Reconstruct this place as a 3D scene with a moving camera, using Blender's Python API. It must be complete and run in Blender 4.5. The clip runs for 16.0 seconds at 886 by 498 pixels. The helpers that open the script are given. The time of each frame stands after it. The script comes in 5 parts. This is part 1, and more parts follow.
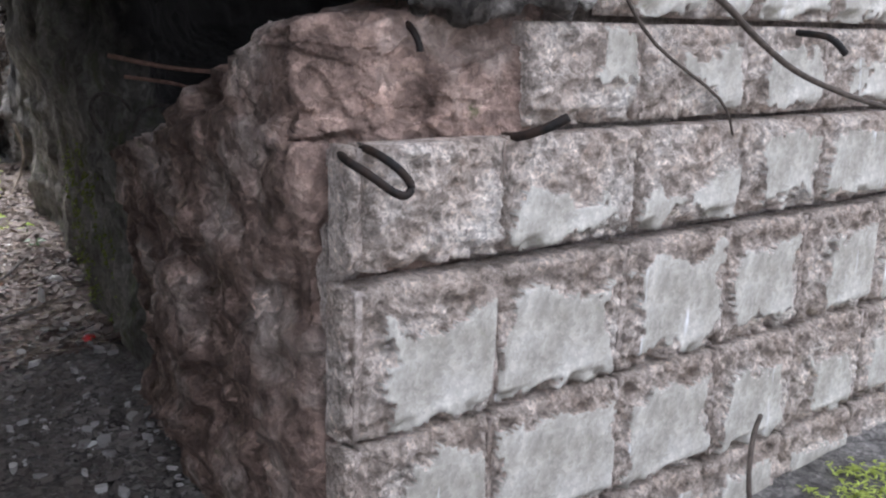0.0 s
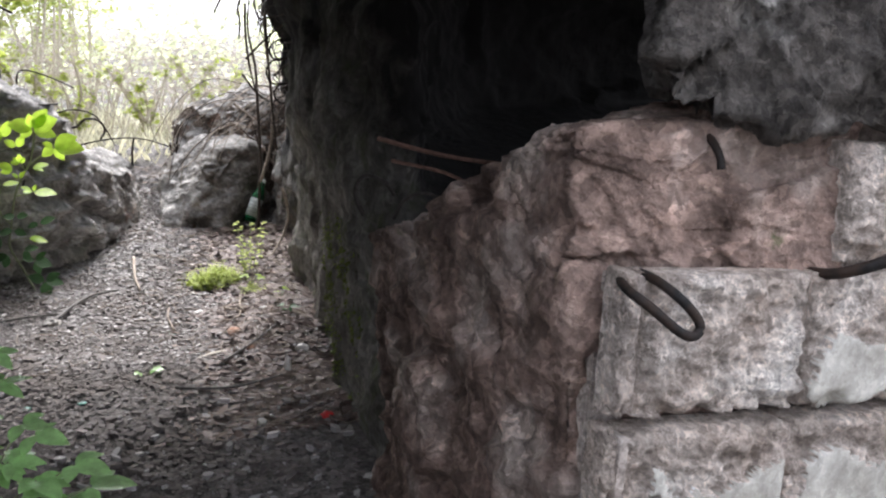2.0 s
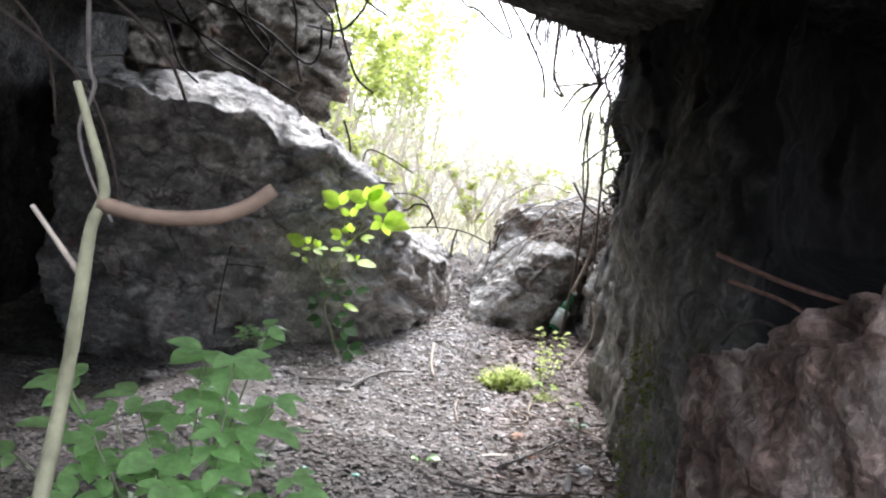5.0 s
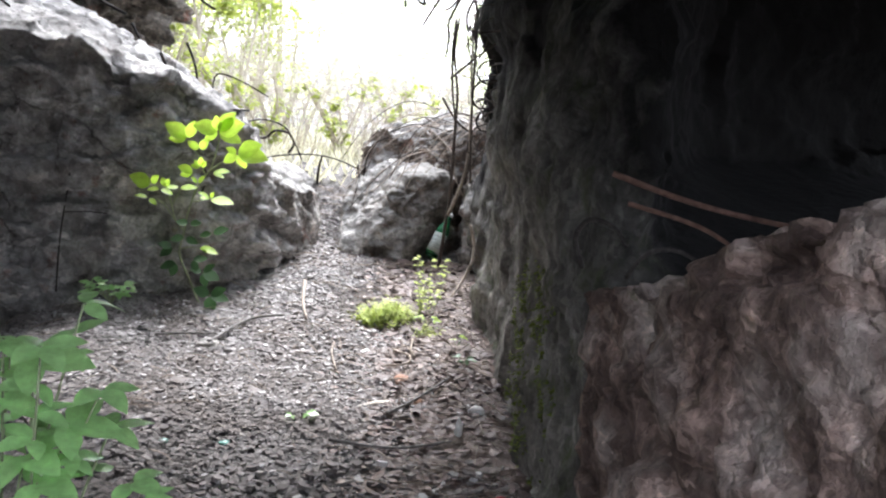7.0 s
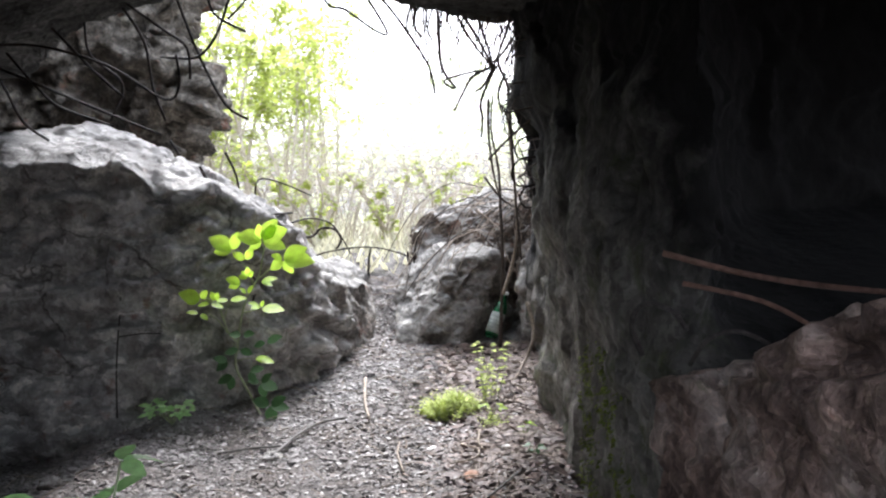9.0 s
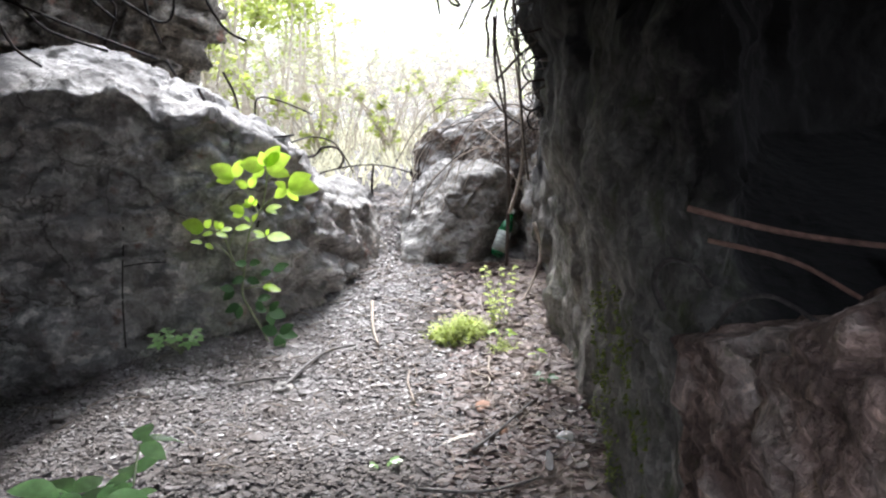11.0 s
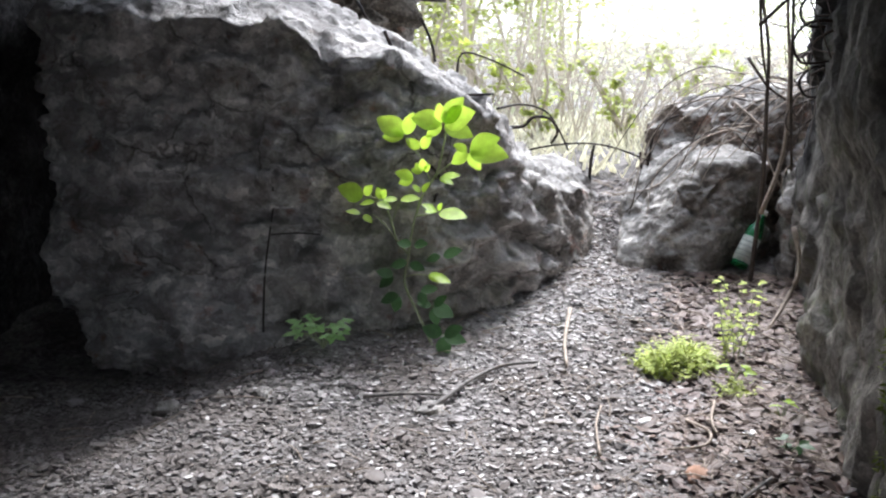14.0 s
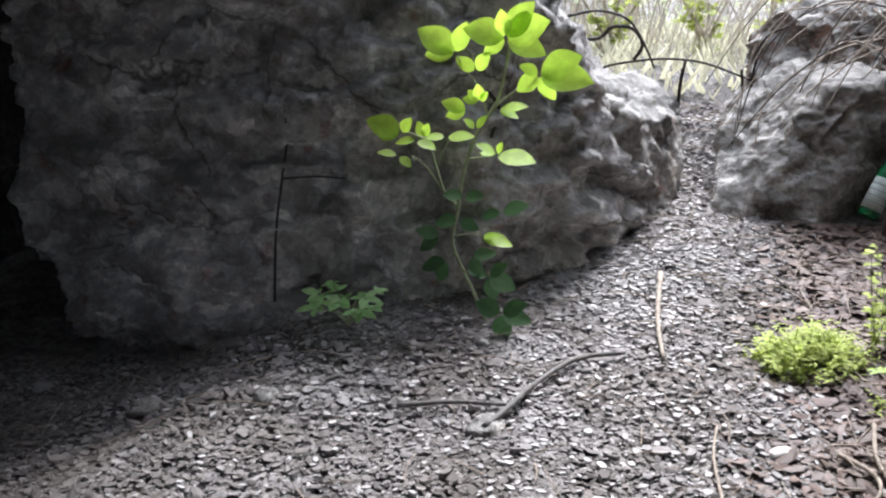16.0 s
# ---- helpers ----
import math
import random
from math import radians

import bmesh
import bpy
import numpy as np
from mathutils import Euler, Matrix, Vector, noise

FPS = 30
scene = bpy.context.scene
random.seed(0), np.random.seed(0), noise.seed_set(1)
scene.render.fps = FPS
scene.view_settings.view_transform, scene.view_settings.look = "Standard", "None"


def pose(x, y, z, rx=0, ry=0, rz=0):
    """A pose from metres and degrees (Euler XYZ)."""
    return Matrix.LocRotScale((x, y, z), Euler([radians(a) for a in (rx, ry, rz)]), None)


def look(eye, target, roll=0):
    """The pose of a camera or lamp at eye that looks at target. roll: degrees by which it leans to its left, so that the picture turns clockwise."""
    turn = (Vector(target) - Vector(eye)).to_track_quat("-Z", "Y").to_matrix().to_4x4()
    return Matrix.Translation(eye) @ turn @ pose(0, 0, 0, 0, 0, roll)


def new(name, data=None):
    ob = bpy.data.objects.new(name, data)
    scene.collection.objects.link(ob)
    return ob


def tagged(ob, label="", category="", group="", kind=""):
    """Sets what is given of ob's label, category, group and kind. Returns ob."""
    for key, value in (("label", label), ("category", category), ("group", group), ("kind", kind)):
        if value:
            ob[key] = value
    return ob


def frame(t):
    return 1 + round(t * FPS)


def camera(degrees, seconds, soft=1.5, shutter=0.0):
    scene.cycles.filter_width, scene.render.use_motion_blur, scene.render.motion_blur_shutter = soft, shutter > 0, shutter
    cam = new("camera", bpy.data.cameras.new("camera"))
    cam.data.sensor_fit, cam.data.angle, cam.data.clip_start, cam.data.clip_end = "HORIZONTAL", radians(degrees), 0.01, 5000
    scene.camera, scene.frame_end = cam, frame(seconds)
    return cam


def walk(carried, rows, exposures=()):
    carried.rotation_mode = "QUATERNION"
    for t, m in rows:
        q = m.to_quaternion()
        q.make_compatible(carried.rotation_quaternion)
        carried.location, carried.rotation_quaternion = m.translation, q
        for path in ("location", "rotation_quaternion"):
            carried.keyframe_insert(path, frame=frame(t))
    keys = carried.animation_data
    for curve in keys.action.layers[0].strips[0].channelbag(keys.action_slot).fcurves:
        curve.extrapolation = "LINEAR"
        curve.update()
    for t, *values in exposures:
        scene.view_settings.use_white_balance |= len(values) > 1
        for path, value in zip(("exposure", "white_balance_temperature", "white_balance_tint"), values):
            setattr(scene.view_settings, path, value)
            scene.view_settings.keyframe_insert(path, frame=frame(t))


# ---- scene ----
cam = camera(48.0, 16.0, soft=2.2, shutter=0.0)
PATH = [
    (0, (-0.034, -0.567, 1.270), (0.960, 1.084, 0.735), -1.31),
    (0.5, (0.004, -0.550, 1.287), (0.993, 1.112, 0.779), -1.61),
    (1, (0.020, -0.445, 1.281), (0.918, 1.278, 0.807), -0.74),
    (1.5, (0.007, -0.371, 1.286), (0.729, 1.441, 0.844), -0.04),
    (2, (0.004, -0.348, 1.309), (0.580, 1.527, 0.919), 1.14),
    (2.5, (-0.044, -0.361, 1.348), (0.191, 1.609, 1.091), 1.33),
    (3, (-0.075, -0.340, 1.347), (-0.097, 1.650, 1.154), 1.47),
    (3.2, (-0.080, -0.332, 1.348), (-0.211, 1.656, 1.170), 2.13),
    (5.3, (0.007, -0.053, 1.198), (-0.014, 1.937, 1.000), 9.48),
    (5.5, (0.000, 0.000, 1.206), (0.000, 1.989, 0.998), 8.86),
    (6, (0.032, 0.128, 1.200), (0.085, 2.110, 0.935), 7.70),
    (6.5, (0.042, 0.228, 1.195), (0.257, 2.195, 0.906), 5.82),
    (7, (0.024, 0.253, 1.211), (0.264, 2.213, 0.891), 6.26),
    (7.5, (0.039, 0.296, 1.223), (0.200, 2.262, 0.895), 3.45),
    (8, (0.061, 0.320, 1.220), (0.086, 2.300, 0.943), -0.28),
    (8.5, (0.065, 0.337, 1.220), (0.105, 2.325, 1.005), -1.14),
    (9, (0.070, 0.361, 1.275), (0.183, 2.349, 1.086), -0.65),
    (9.2, (0.044, 0.353, 1.319), (0.179, 2.338, 1.117), -1.38),
    (11.3, (0.038, 0.503, 1.397), (0.137, 2.459, 0.994), -1.57),
    (11.5, (0.098, 0.592, 1.367), (0.107, 2.562, 1.018), -1.67),
    (12, (0.230, 0.799, 1.293), (0.110, 2.772, 0.989), -1.21),
    (12.5, (0.378, 1.013, 1.266), (0.153, 2.965, 0.894), 3.25),
    (13, (0.344, 1.088, 1.278), (0.188, 3.030, 0.826), 2.31),
    (13.5, (0.270, 1.229, 1.255), (0.004, 3.183, 0.918), -0.15),
    (14, (0.157, 1.447, 1.153), (-0.204, 3.375, 0.762), 1.18),
    (14.5, (0.084, 1.728, 1.067), (-0.302, 3.616, 0.534), 4.00),
    (15, (0.040, 1.996, 1.045), (-0.307, 3.887, 0.494), 1.85),
    (15.5, (-0.027, 2.150, 1.070), (-0.412, 4.024, 0.489), 2.48),
    (16, (-0.031, 2.250, 1.111), (-0.472, 4.115, 0.541), 1.13),
]
walk(cam, [(t, look(e, g, r)) for t, e, g, r in PATH], exposures=[(0.0, 1.37, 5950, 15), (1.0, 1.37, 5950, 15), (2.0, 1.36, 6050, 14), (3.0, 1.62, 5950, 13), (7.0, 1.9, 5850, 13), (9.0, 1.64, 5850, 13), (11.3, 1.8, 5850, 13), (12.0, 1.73, 5850, 13), (13.5, 1.78, 5800, 13), (14.5, 1.44, 5780, 13), (16.0, 1.45, 5750, 13)])

from mathutils.bvhtree import BVHTree

# ---- light: a bright overcast sky that comes in through the two open ends ----
world = bpy.data.worlds.new("world")
scene.world = world
world.use_nodes = True
wn, wl = world.node_tree.nodes, world.node_tree.links
wn.clear()
sky = wn.new("ShaderNodeTexSky")
sky.sky_type, sky.sun_disc = "NISHITA", False
sky.sun_elevation, sky.sun_rotation = radians(50), radians(4)
sky.air_density, sky.dust_density, sky.ozone_density = 1.0, 6.0, 1.0
bg, wo = wn.new("ShaderNodeBackground"), wn.new("ShaderNodeOutputWorld")
bg.inputs["Strength"].default_value = 0.15
haze = wn.new("ShaderNodeMixRGB")
haze.inputs[0].default_value = 0.55
haze.inputs[2].default_value = (11.0, 11.2, 11.3, 1)
wl.new(sky.outputs[0], haze.inputs[1])
wl.new(haze.outputs[0], bg.inputs[0])
wl.new(bg.outputs[0], wo.inputs[0])
sun_data = bpy.data.lights.new("sun", "SUN")
sun_data.energy, sun_data.angle, sun_data.color = 3.7, radians(22), (1.0, 0.97, 0.92)
sun = new("sun", sun_data)
sun.matrix_world = look((0.5, 10.2, 7.15), (0.1, 4.2, 0))


# ---- materials ----
def nodes_of(name):
    m = bpy.data.materials.new(name)
    m.use_nodes = True
    nt = m.node_tree
    return m, nt.nodes, nt.links, nt.nodes["Principled BSDF"]


def noise_node(n, l, co, scale, detail=6.0, rough=0.6):
    t = n.new("ShaderNodeTexNoise")
    t.inputs["Scale"].default_value, t.inputs["Detail"].default_value, t.inputs["Roughness"].default_value = scale, detail, rough
    l.new(co, t.inputs["Vector"])
    return t.outputs["Fac"]


def ramp(n, l, fac, stops):
    r = n.new("ShaderNodeValToRGB")
    els = r.color_ramp.elements
    while len(els) < len(stops):
        els.new(0.5)
    for e, (p, c) in zip(els, stops):
        e.position = p
        e.color = (*c, 1) if len(c) == 3 else c
    l.new(fac, r.inputs[0])
    return r.outputs[0]


def mix(n, l, fac, a, b, kind="MIX"):
    m = n.new("ShaderNodeMixRGB")
    m.blend_type = kind
    if isinstance(fac, (int, float)):
        m.inputs[0].default_value = fac
    else:
        l.new(fac, m.inputs[0])
    for s, v in ((m.inputs[1], a), (m.inputs[2], b)):
        if isinstance(v, tuple):
            s.default_value = (*v, 1)
        else:
            l.new(v, s)
    return m.outputs[0]


def stone_mat(name, dark, mid, light, grain=60.0, patch=3.0, moss=0.0, moss_col=(0.07, 0.1, 0.03), rust=0.0, bump=0.5, spread=0.1, dust=None, calm=1.0, cracks=0.0, hollow_shade=None, runs=0.0, spalls=0.0):
    """Broken concrete: aggregate grain, large stains, optional moss, rust and dust on upward faces."""
    m, n, l, b = nodes_of(name)
    co = n.new("ShaderNodeTexCoord").outputs["Object"]
    big = noise_node(n, l, co, patch, 4, 0.55)
    fine = noise_node(n, l, co, grain, 5, 0.7)
    midn = noise_node(n, l, co, grain * 0.22, 5, 0.6)
    c = ramp(n, l, big, [(0.5 - spread * 1.6, dark), (0.5, mid), (0.5 + spread * 1.6, light)])
    g = ramp(n, l, fine, [(0.3, (0.42, 0.42, 0.42)), (0.55, (1, 1, 1)), (0.75, (1.35, 1.33, 1.3))])
    c = mix(n, l, 0.8 * calm, c, g, "MULTIPLY")
    g2 = ramp(n, l, midn, [(0.34, (0.4, 0.39, 0.38)), (0.5, (0.9, 0.9, 0.9)), (0.66, (1.35, 1.34, 1.32))])
    c = mix(n, l, 0.8 * calm, c, g2, "MULTIPLY")
    agg = n.new("ShaderNodeTexVoronoi")
    agg.inputs["Scale"].default_value = grain * 1.3
    wv = n.new("ShaderNodeMixRGB")
    wv.inputs[0].default_value = 0.03
    l.new(co, wv.inputs[1])
    nz = n.new("ShaderNodeTexNoise")
    nz.inputs["Scale"].default_value = grain
    l.new(co, nz.inputs["Vector"])
    l.new(nz.outputs["Color"], wv.inputs[2])
    l.new(wv.outputs[0], agg.inputs["Vector"])
    ac = n.new("ShaderNodeSeparateColor")
    l.new(agg.outputs["Color"], ac.inputs[0])
    c = mix(n, l, 0.75 * calm, c, ramp(n, l, ac.outputs[0], [(0.0, (0.5, 0.49, 0.48)), (0.5, (0.95, 0.95, 0.95)), (1.0, (1.5, 1.49, 1.47))]), "MULTIPLY")
    if cracks:
        cv = n.new("ShaderNodeTexVoronoi")
        cv.feature = "DISTANCE_TO_EDGE"
        cv.inputs["Scale"].default_value = cracks
        wv2 = n.new("ShaderNodeMixRGB")
        wv2.inputs[0].default_value = 0.22
        l.new(co, wv2.inputs[1])
        nz2 = n.new("ShaderNodeTexNoise")
        nz2.inputs["Scale"].default_value, nz2.inputs["Detail"].default_value = 4.0, 6.0
        l.new(co, nz2.inputs["Vector"])
        l.new(nz2.outputs["Color"], wv2.inputs[2])
        l.new(wv2.outputs[0], cv.inputs["Vector"])
        gate = noise_node(n, l, co, 2.2, 3, 0.5)
        line = ramp(n, l, cv.outputs["Distance"], [(0.0, (0.3, 0.29, 0.28)), (0.022, (1, 1, 1))])
        c = mix(n, l, ramp(n, l, gate, [(0.45, (0, 0, 0)), (0.55, (1, 1, 1))]), c, mix(n, l, 1.0, c, line, "MULTIPLY"))
    if rust:
        rn = noise_node(n, l, co, patch * 1.7, 6, 0.65)
        rf = ramp(n, l, rn, [(0.62 - rust * 0.25, (0, 0, 0)), (0.72, (0.8, 0.8, 0.8))])
        c = mix(n, l, rf, c, (0.22, 0.1, 0.065))
    if moss:
        mn = noise_node(n, l, co, patch * 2.3, 7, 0.7)
        mf = ramp(n, l, mn, [(0.66 - moss * 0.3, (0, 0, 0)), (0.74, (0.85, 0.85, 0.85))])
        c = mix(n, l, mf, c, moss_col)
    if dust:
        geo = n.new("ShaderNodeNewGeometry")
        sx = n.new("ShaderNodeSeparateXYZ")
        l.new(geo.outputs["Normal"], sx.inputs[0])
        add = n.new("ShaderNodeMath")
        add.operation = "MULTIPLY_ADD"
        l.new(midn, add.inputs[0])
        add.inputs[1].default_value = 0.5
        l.new(sx.outputs["Z"], add.inputs[2])
        df = ramp(n, l, add.outputs[0], [(0.62, (0, 0, 0)), (0.95, (0.85, 0.85, 0.85))])
        c = mix(n, l, df, c, dust)
    if spalls:
        # patches where the face has flaked to another layer, longer than they are high
        mp = n.new("ShaderNodeMapping")
        mp.inputs["Scale"].default_value = (0.8, 0.8, 1.6)
        wob = n.new("ShaderNodeMixRGB")
        wob.inputs[0].default_value = 0.14
        l.new(co, wob.inputs[1])
        wz = n.new("ShaderNodeTexNoise")
        wz.inputs["Scale"].default_value, wz.inputs["Detail"].default_value = 9.0, 5.0
        l.new(co, wz.inputs["Vector"])
        l.new(wz.outputs["Color"], wob.inputs[2])
        l.new(wob.outputs[0], mp.inputs[0])
        for k in (1.0, 2.6):
            sv = n.new("ShaderNodeTexVoronoi")
            sv.inputs["Scale"].default_value = spalls * k
            l.new(mp.outputs[0], sv.inputs["Vector"])
            sc = n.new("ShaderNodeSeparateColor")
            l.new(sv.outputs["Color"], sc.inputs[0])
            c = mix(n, l, 0.6, c, ramp(n, l, sc.outputs[0], [(0.0, (0.55, 0.54, 0.53)), (0.45, (0.95, 0.95, 0.95)), (0.8, (1.15, 1.15, 1.15)), (1.0, (1.8, 1.79, 1.77))]), "MULTIPLY")
    if runs:
        # upright water stains
        st = n.new("ShaderNodeMapping")
        st.inputs["Scale"].default_value = (9, 9, 1.1)
        l.new(co, st.inputs[0])
        c = mix(n, l, runs, c, ramp(n, l, noise_node(n, l, st.outputs[0], 1.0, 5, 0.65), [(0.36, (0.35, 0.34, 0.33)), (0.52, (0.95, 0.95, 0.95)), (0.68, (1.3, 1.28, 1.24))]), "MULTIPLY")
    if hollow_shade:
        # painted shade: near-black deep in the hollow and higher up, with a ragged border
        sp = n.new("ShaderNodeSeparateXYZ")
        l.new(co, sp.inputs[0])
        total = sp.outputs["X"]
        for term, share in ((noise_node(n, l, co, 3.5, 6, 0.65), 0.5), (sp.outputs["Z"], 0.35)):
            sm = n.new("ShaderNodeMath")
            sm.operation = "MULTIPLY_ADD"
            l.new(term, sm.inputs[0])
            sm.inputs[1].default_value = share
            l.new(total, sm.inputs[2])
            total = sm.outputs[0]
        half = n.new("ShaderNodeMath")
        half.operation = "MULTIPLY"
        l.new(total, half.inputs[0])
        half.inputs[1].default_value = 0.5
        c = mix(n, l, ramp(n, l, half.outputs[0], [(0.6, (0, 0, 0)), (0.74, (1, 1, 1))]), c, hollow_shade)
    l.new(c, b.inputs["Base Color"])
    b.inputs["Roughness"].default_value = 0.92
    b.inputs["Specular IOR Level"].default_value = 0.25
    vor = n.new("ShaderNodeTexVoronoi")
    vor.inputs["Scale"].default_value = grain * 0.45
    l.new(co, vor.inputs["Vector"])
    hsum = n.new("ShaderNodeMath")
    hsum.operation = "MULTIPLY_ADD"
    l.new(vor.outputs["Distance"], hsum.inputs[0])
    hsum.inputs[1].default_value = 0.8
    l.new(fine, hsum.inputs[2])
    bp = n.new("ShaderNodeBump")
    bp.inputs["Strength"].default_value, bp.inputs["Distance"].default_value = bump, 0.02
    l.new(hsum.outputs[0], bp.inputs["Height"])
    l.new(bp.outputs[0], b.inputs["Normal"])
    return m


def skin_mat():
    # the cast outer skin of a facing block: grey, with pale lime runs and a trace of green
    m = stone_mat("block_skin", (0.29, 0.268, 0.23), (0.41, 0.384, 0.34), (0.54, 0.515, 0.47), 70, 9.0, moss=0.16, moss_col=(0.24, 0.25, 0.16), bump=0.18, spread=0.12, calm=0.35)
    n, l = m.node_tree.nodes, m.node_tree.links
    b = n["Principled BSDF"]
    co = n.new("ShaderNodeTexCoord").outputs["Object"]
    st = n.new("ShaderNodeMapping")
    st.inputs["Scale"].default_value = (26, 26, 4)
    l.new(co, st.inputs[0])
    info = n.new("ShaderNodeObjectInfo")
    shift = n.new("ShaderNodeMath")
    shift.operation = "MULTIPLY"
    l.new(info.outputs["Random"], shift.inputs[0])
    shift.inputs[1].default_value = 40.0
    comb = n.new("ShaderNodeCombineXYZ")
    l.new(shift.outputs[0], comb.inputs[0])
    l.new(comb.outputs[0], st.inputs["Location"])
    drip = noise_node(n, l, st.outputs[0], 1.0, 4, 0.6)
    old = b.inputs["Base Color"].links[0].from_socket
    l.new(mix(n, l, ramp(n, l, drip, [(0.64, (0, 0, 0)), (0.72, (0.8, 0.8, 0.8))]), old, (0.74, 0.74, 0.75)), b.inputs["Base Color"])
    return m


def plain_mat(name, col, var=0.25, scale=20.0, rough=0.8, metal=0.0, translucent=0.0, per_island=False, spec=0.3, bump=0.0, second=None):
    m, n, l, b = nodes_of(name)
    co = n.new("ShaderNodeTexCoord").outputs["Object"]
    f = noise_node(n, l, co, scale, 4, 0.6)
    c = ramp(n, l, f, [(0.3, tuple(x * (1 - var) for x in col)), (0.7, tuple(min(1, x * (1 + var)) for x in col))])
    if second:
        f2 = noise_node(n, l, co, scale * 0.3, 4, 0.6)
        c = mix(n, l, ramp(n, l, f2, [(0.42, (0, 0, 0)), (0.6, (1, 1, 1))]), c, second)
    if per_island:
        geo = n.new("ShaderNodeNewGeometry")
        rv = ramp(n, l, geo.outputs["Random Per Island"], [(0.0, (0.66, 0.64, 0.63)), (0.6, (0.98, 0.96, 0.95)), (1.0, (1.25, 1.23, 1.22))])
        c = mix(n, l, 1.0, c, rv, "MULTIPLY")
    l.new(c, b.inputs["Base Color"])
    b.inputs["Roughness"].default_value, b.inputs["Metallic"].default_value = rough, metal
    b.inputs["Specular IOR Level"].default_value = spec
    if bump:
        bp = n.new("ShaderNodeBump")
        bp.inputs["Strength"].default_value, bp.inputs["Distance"].default_value = bump, 0.004
        l.new(f, bp.inputs["Height"])
        l.new(bp.outputs[0], b.inputs["Normal"])
    if translucent:
        tr = n.new("ShaderNodeBsdfTranslucent")
        l.new(c, tr.inputs[0])
        ms = n.new("ShaderNodeMixShader")
        ms.inputs[0].default_value = translucent
        l.new(b.outputs[0], ms.inputs[1])
        l.new(tr.outputs[0], ms.inputs[2])
        l.new(ms.outputs[0], n["Material Output"].inputs[0])
    return m


M_BOULDER = stone_mat("boulder_concrete", (0.21, 0.19, 0.172), (0.43, 0.405, 0.38), (0.68, 0.66, 0.63), 45, 5.0, moss=0.14, moss_col=(0.17, 0.18, 0.1), rust=0.14, bump=1.0, spread=0.17, cracks=3.5, dust=(0.25, 0.243, 0.232), calm=0.5, spalls=7.0)
M_PILLAR = stone_mat("pillar_concrete", (0.12, 0.112, 0.098), (0.23, 0.215, 0.19), (0.36, 0.34, 0.305), 40, 4.0, moss=0.45, moss_col=(0.1, 0.125, 0.04), bump=0.55, hollow_shade=(0.012, 0.011, 0.0105), runs=0.3, calm=0.7)
M_CORE = stone_mat("reddish_core_concrete", (0.15, 0.1, 0.082), (0.33, 0.232, 0.192), (0.56, 0.47, 0.415), 45, 5.0, moss=0.06, bump=1.0, spread=0.14, calm=0.65, spalls=11.0)
# near-black base: the gloom under the roof is put into this colour
M_ROOF = stone_mat("shade_dark_concrete", (0.03, 0.029, 0.027), (0.062, 0.059, 0.055), (0.13, 0.125, 0.117), 50, 3.0, moss=0.1, bump=1.0)
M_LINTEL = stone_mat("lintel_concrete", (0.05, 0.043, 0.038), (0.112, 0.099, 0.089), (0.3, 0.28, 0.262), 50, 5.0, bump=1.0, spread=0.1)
M_BLOCK = stone_mat("block_concrete", (0.42, 0.335, 0.28), (0.62, 0.53, 0.465), (0.8, 0.735, 0.67), 80, 6.0, moss=0.1, moss_col=(0.25, 0.25, 0.15), bump=1.0, spread=0.12, calm=0.85)
M_SKIN = skin_mat()
M_MORTAR = stone_mat("mortar", (0.25, 0.2, 0.17), (0.4, 0.335, 0.295), (0.5, 0.435, 0.39), 80, 5.0, bump=0.6, calm=0.8)
M_ROCK2 = stone_mat("pale_rubble_concrete", (0.14, 0.122, 0.105), (0.26, 0.238, 0.212), (0.4, 0.38, 0.35), 45, 5.0, moss=0.16, moss_col=(0.14, 0.13, 0.055), rust=0.18, bump=0.9, dust=(0.29, 0.28, 0.262), calm=0.6, spalls=9.0)
M_RUBBLE = stone_mat("brown_rubble", (0.1, 0.078, 0.062), (0.2, 0.16, 0.13), (0.34, 0.3, 0.26), 45, 6.0, rust=0.3, bump=1.0, dust=(0.3, 0.29, 0.27), calm=0.8, spalls=9.0)
M_HANG = stone_mat("weathered_hanging_concrete", (0.085, 0.072, 0.058), (0.19, 0.168, 0.14), (0.36, 0.33, 0.285), 40, 3.5, moss=0.16, moss_col=(0.15, 0.14, 0.05), rust=0.15, bump=1.0, spread=0.12)
M_SOIL = stone_mat("soil", (0.09, 0.082, 0.075), (0.165, 0.154, 0.144), (0.26, 0.246, 0.233), 60, 2.0, bump=0.9)
M_STEEL = plain_mat("rusty_steel", (0.012, 0.0105, 0.01), 0.5, 60, 0.7, 0.0, bump=0.6, second=(0.03, 0.019, 0.014), spec=0.2)
M_DULL = plain_mat("dull_steel", (0.06, 0.052, 0.047), 0.5, 60, 0.8, bump=0.6, spec=0.15)
M_RUST = plain_mat("red_rust_steel", (0.19, 0.11, 0.082), 0.4, 50, 0.85, 0.0, bump=0.6)
M_LEAF = plain_mat("fresh_leaf", (0.4, 0.58, 0.06), 0.2, 30, 0.5, translucent=0.6, spec=0.4)
M_LEAF_DARK = plain_mat("plant_leaf", (0.42, 0.66, 0.27), 0.25, 30, 0.3, translucent=0.5, spec=0.6)
M_STEM = plain_mat("pale_stem", (0.3, 0.33, 0.2), 0.3, 40, 0.7)
M_TWIG = plain_mat("dry_twig", (0.3, 0.25, 0.2), 0.35, 50, 0.85, bump=0.5)
M_BRAMBLE = plain_mat("pale_bramble", (0.42, 0.37, 0.3), 0.3, 20, 0.85)
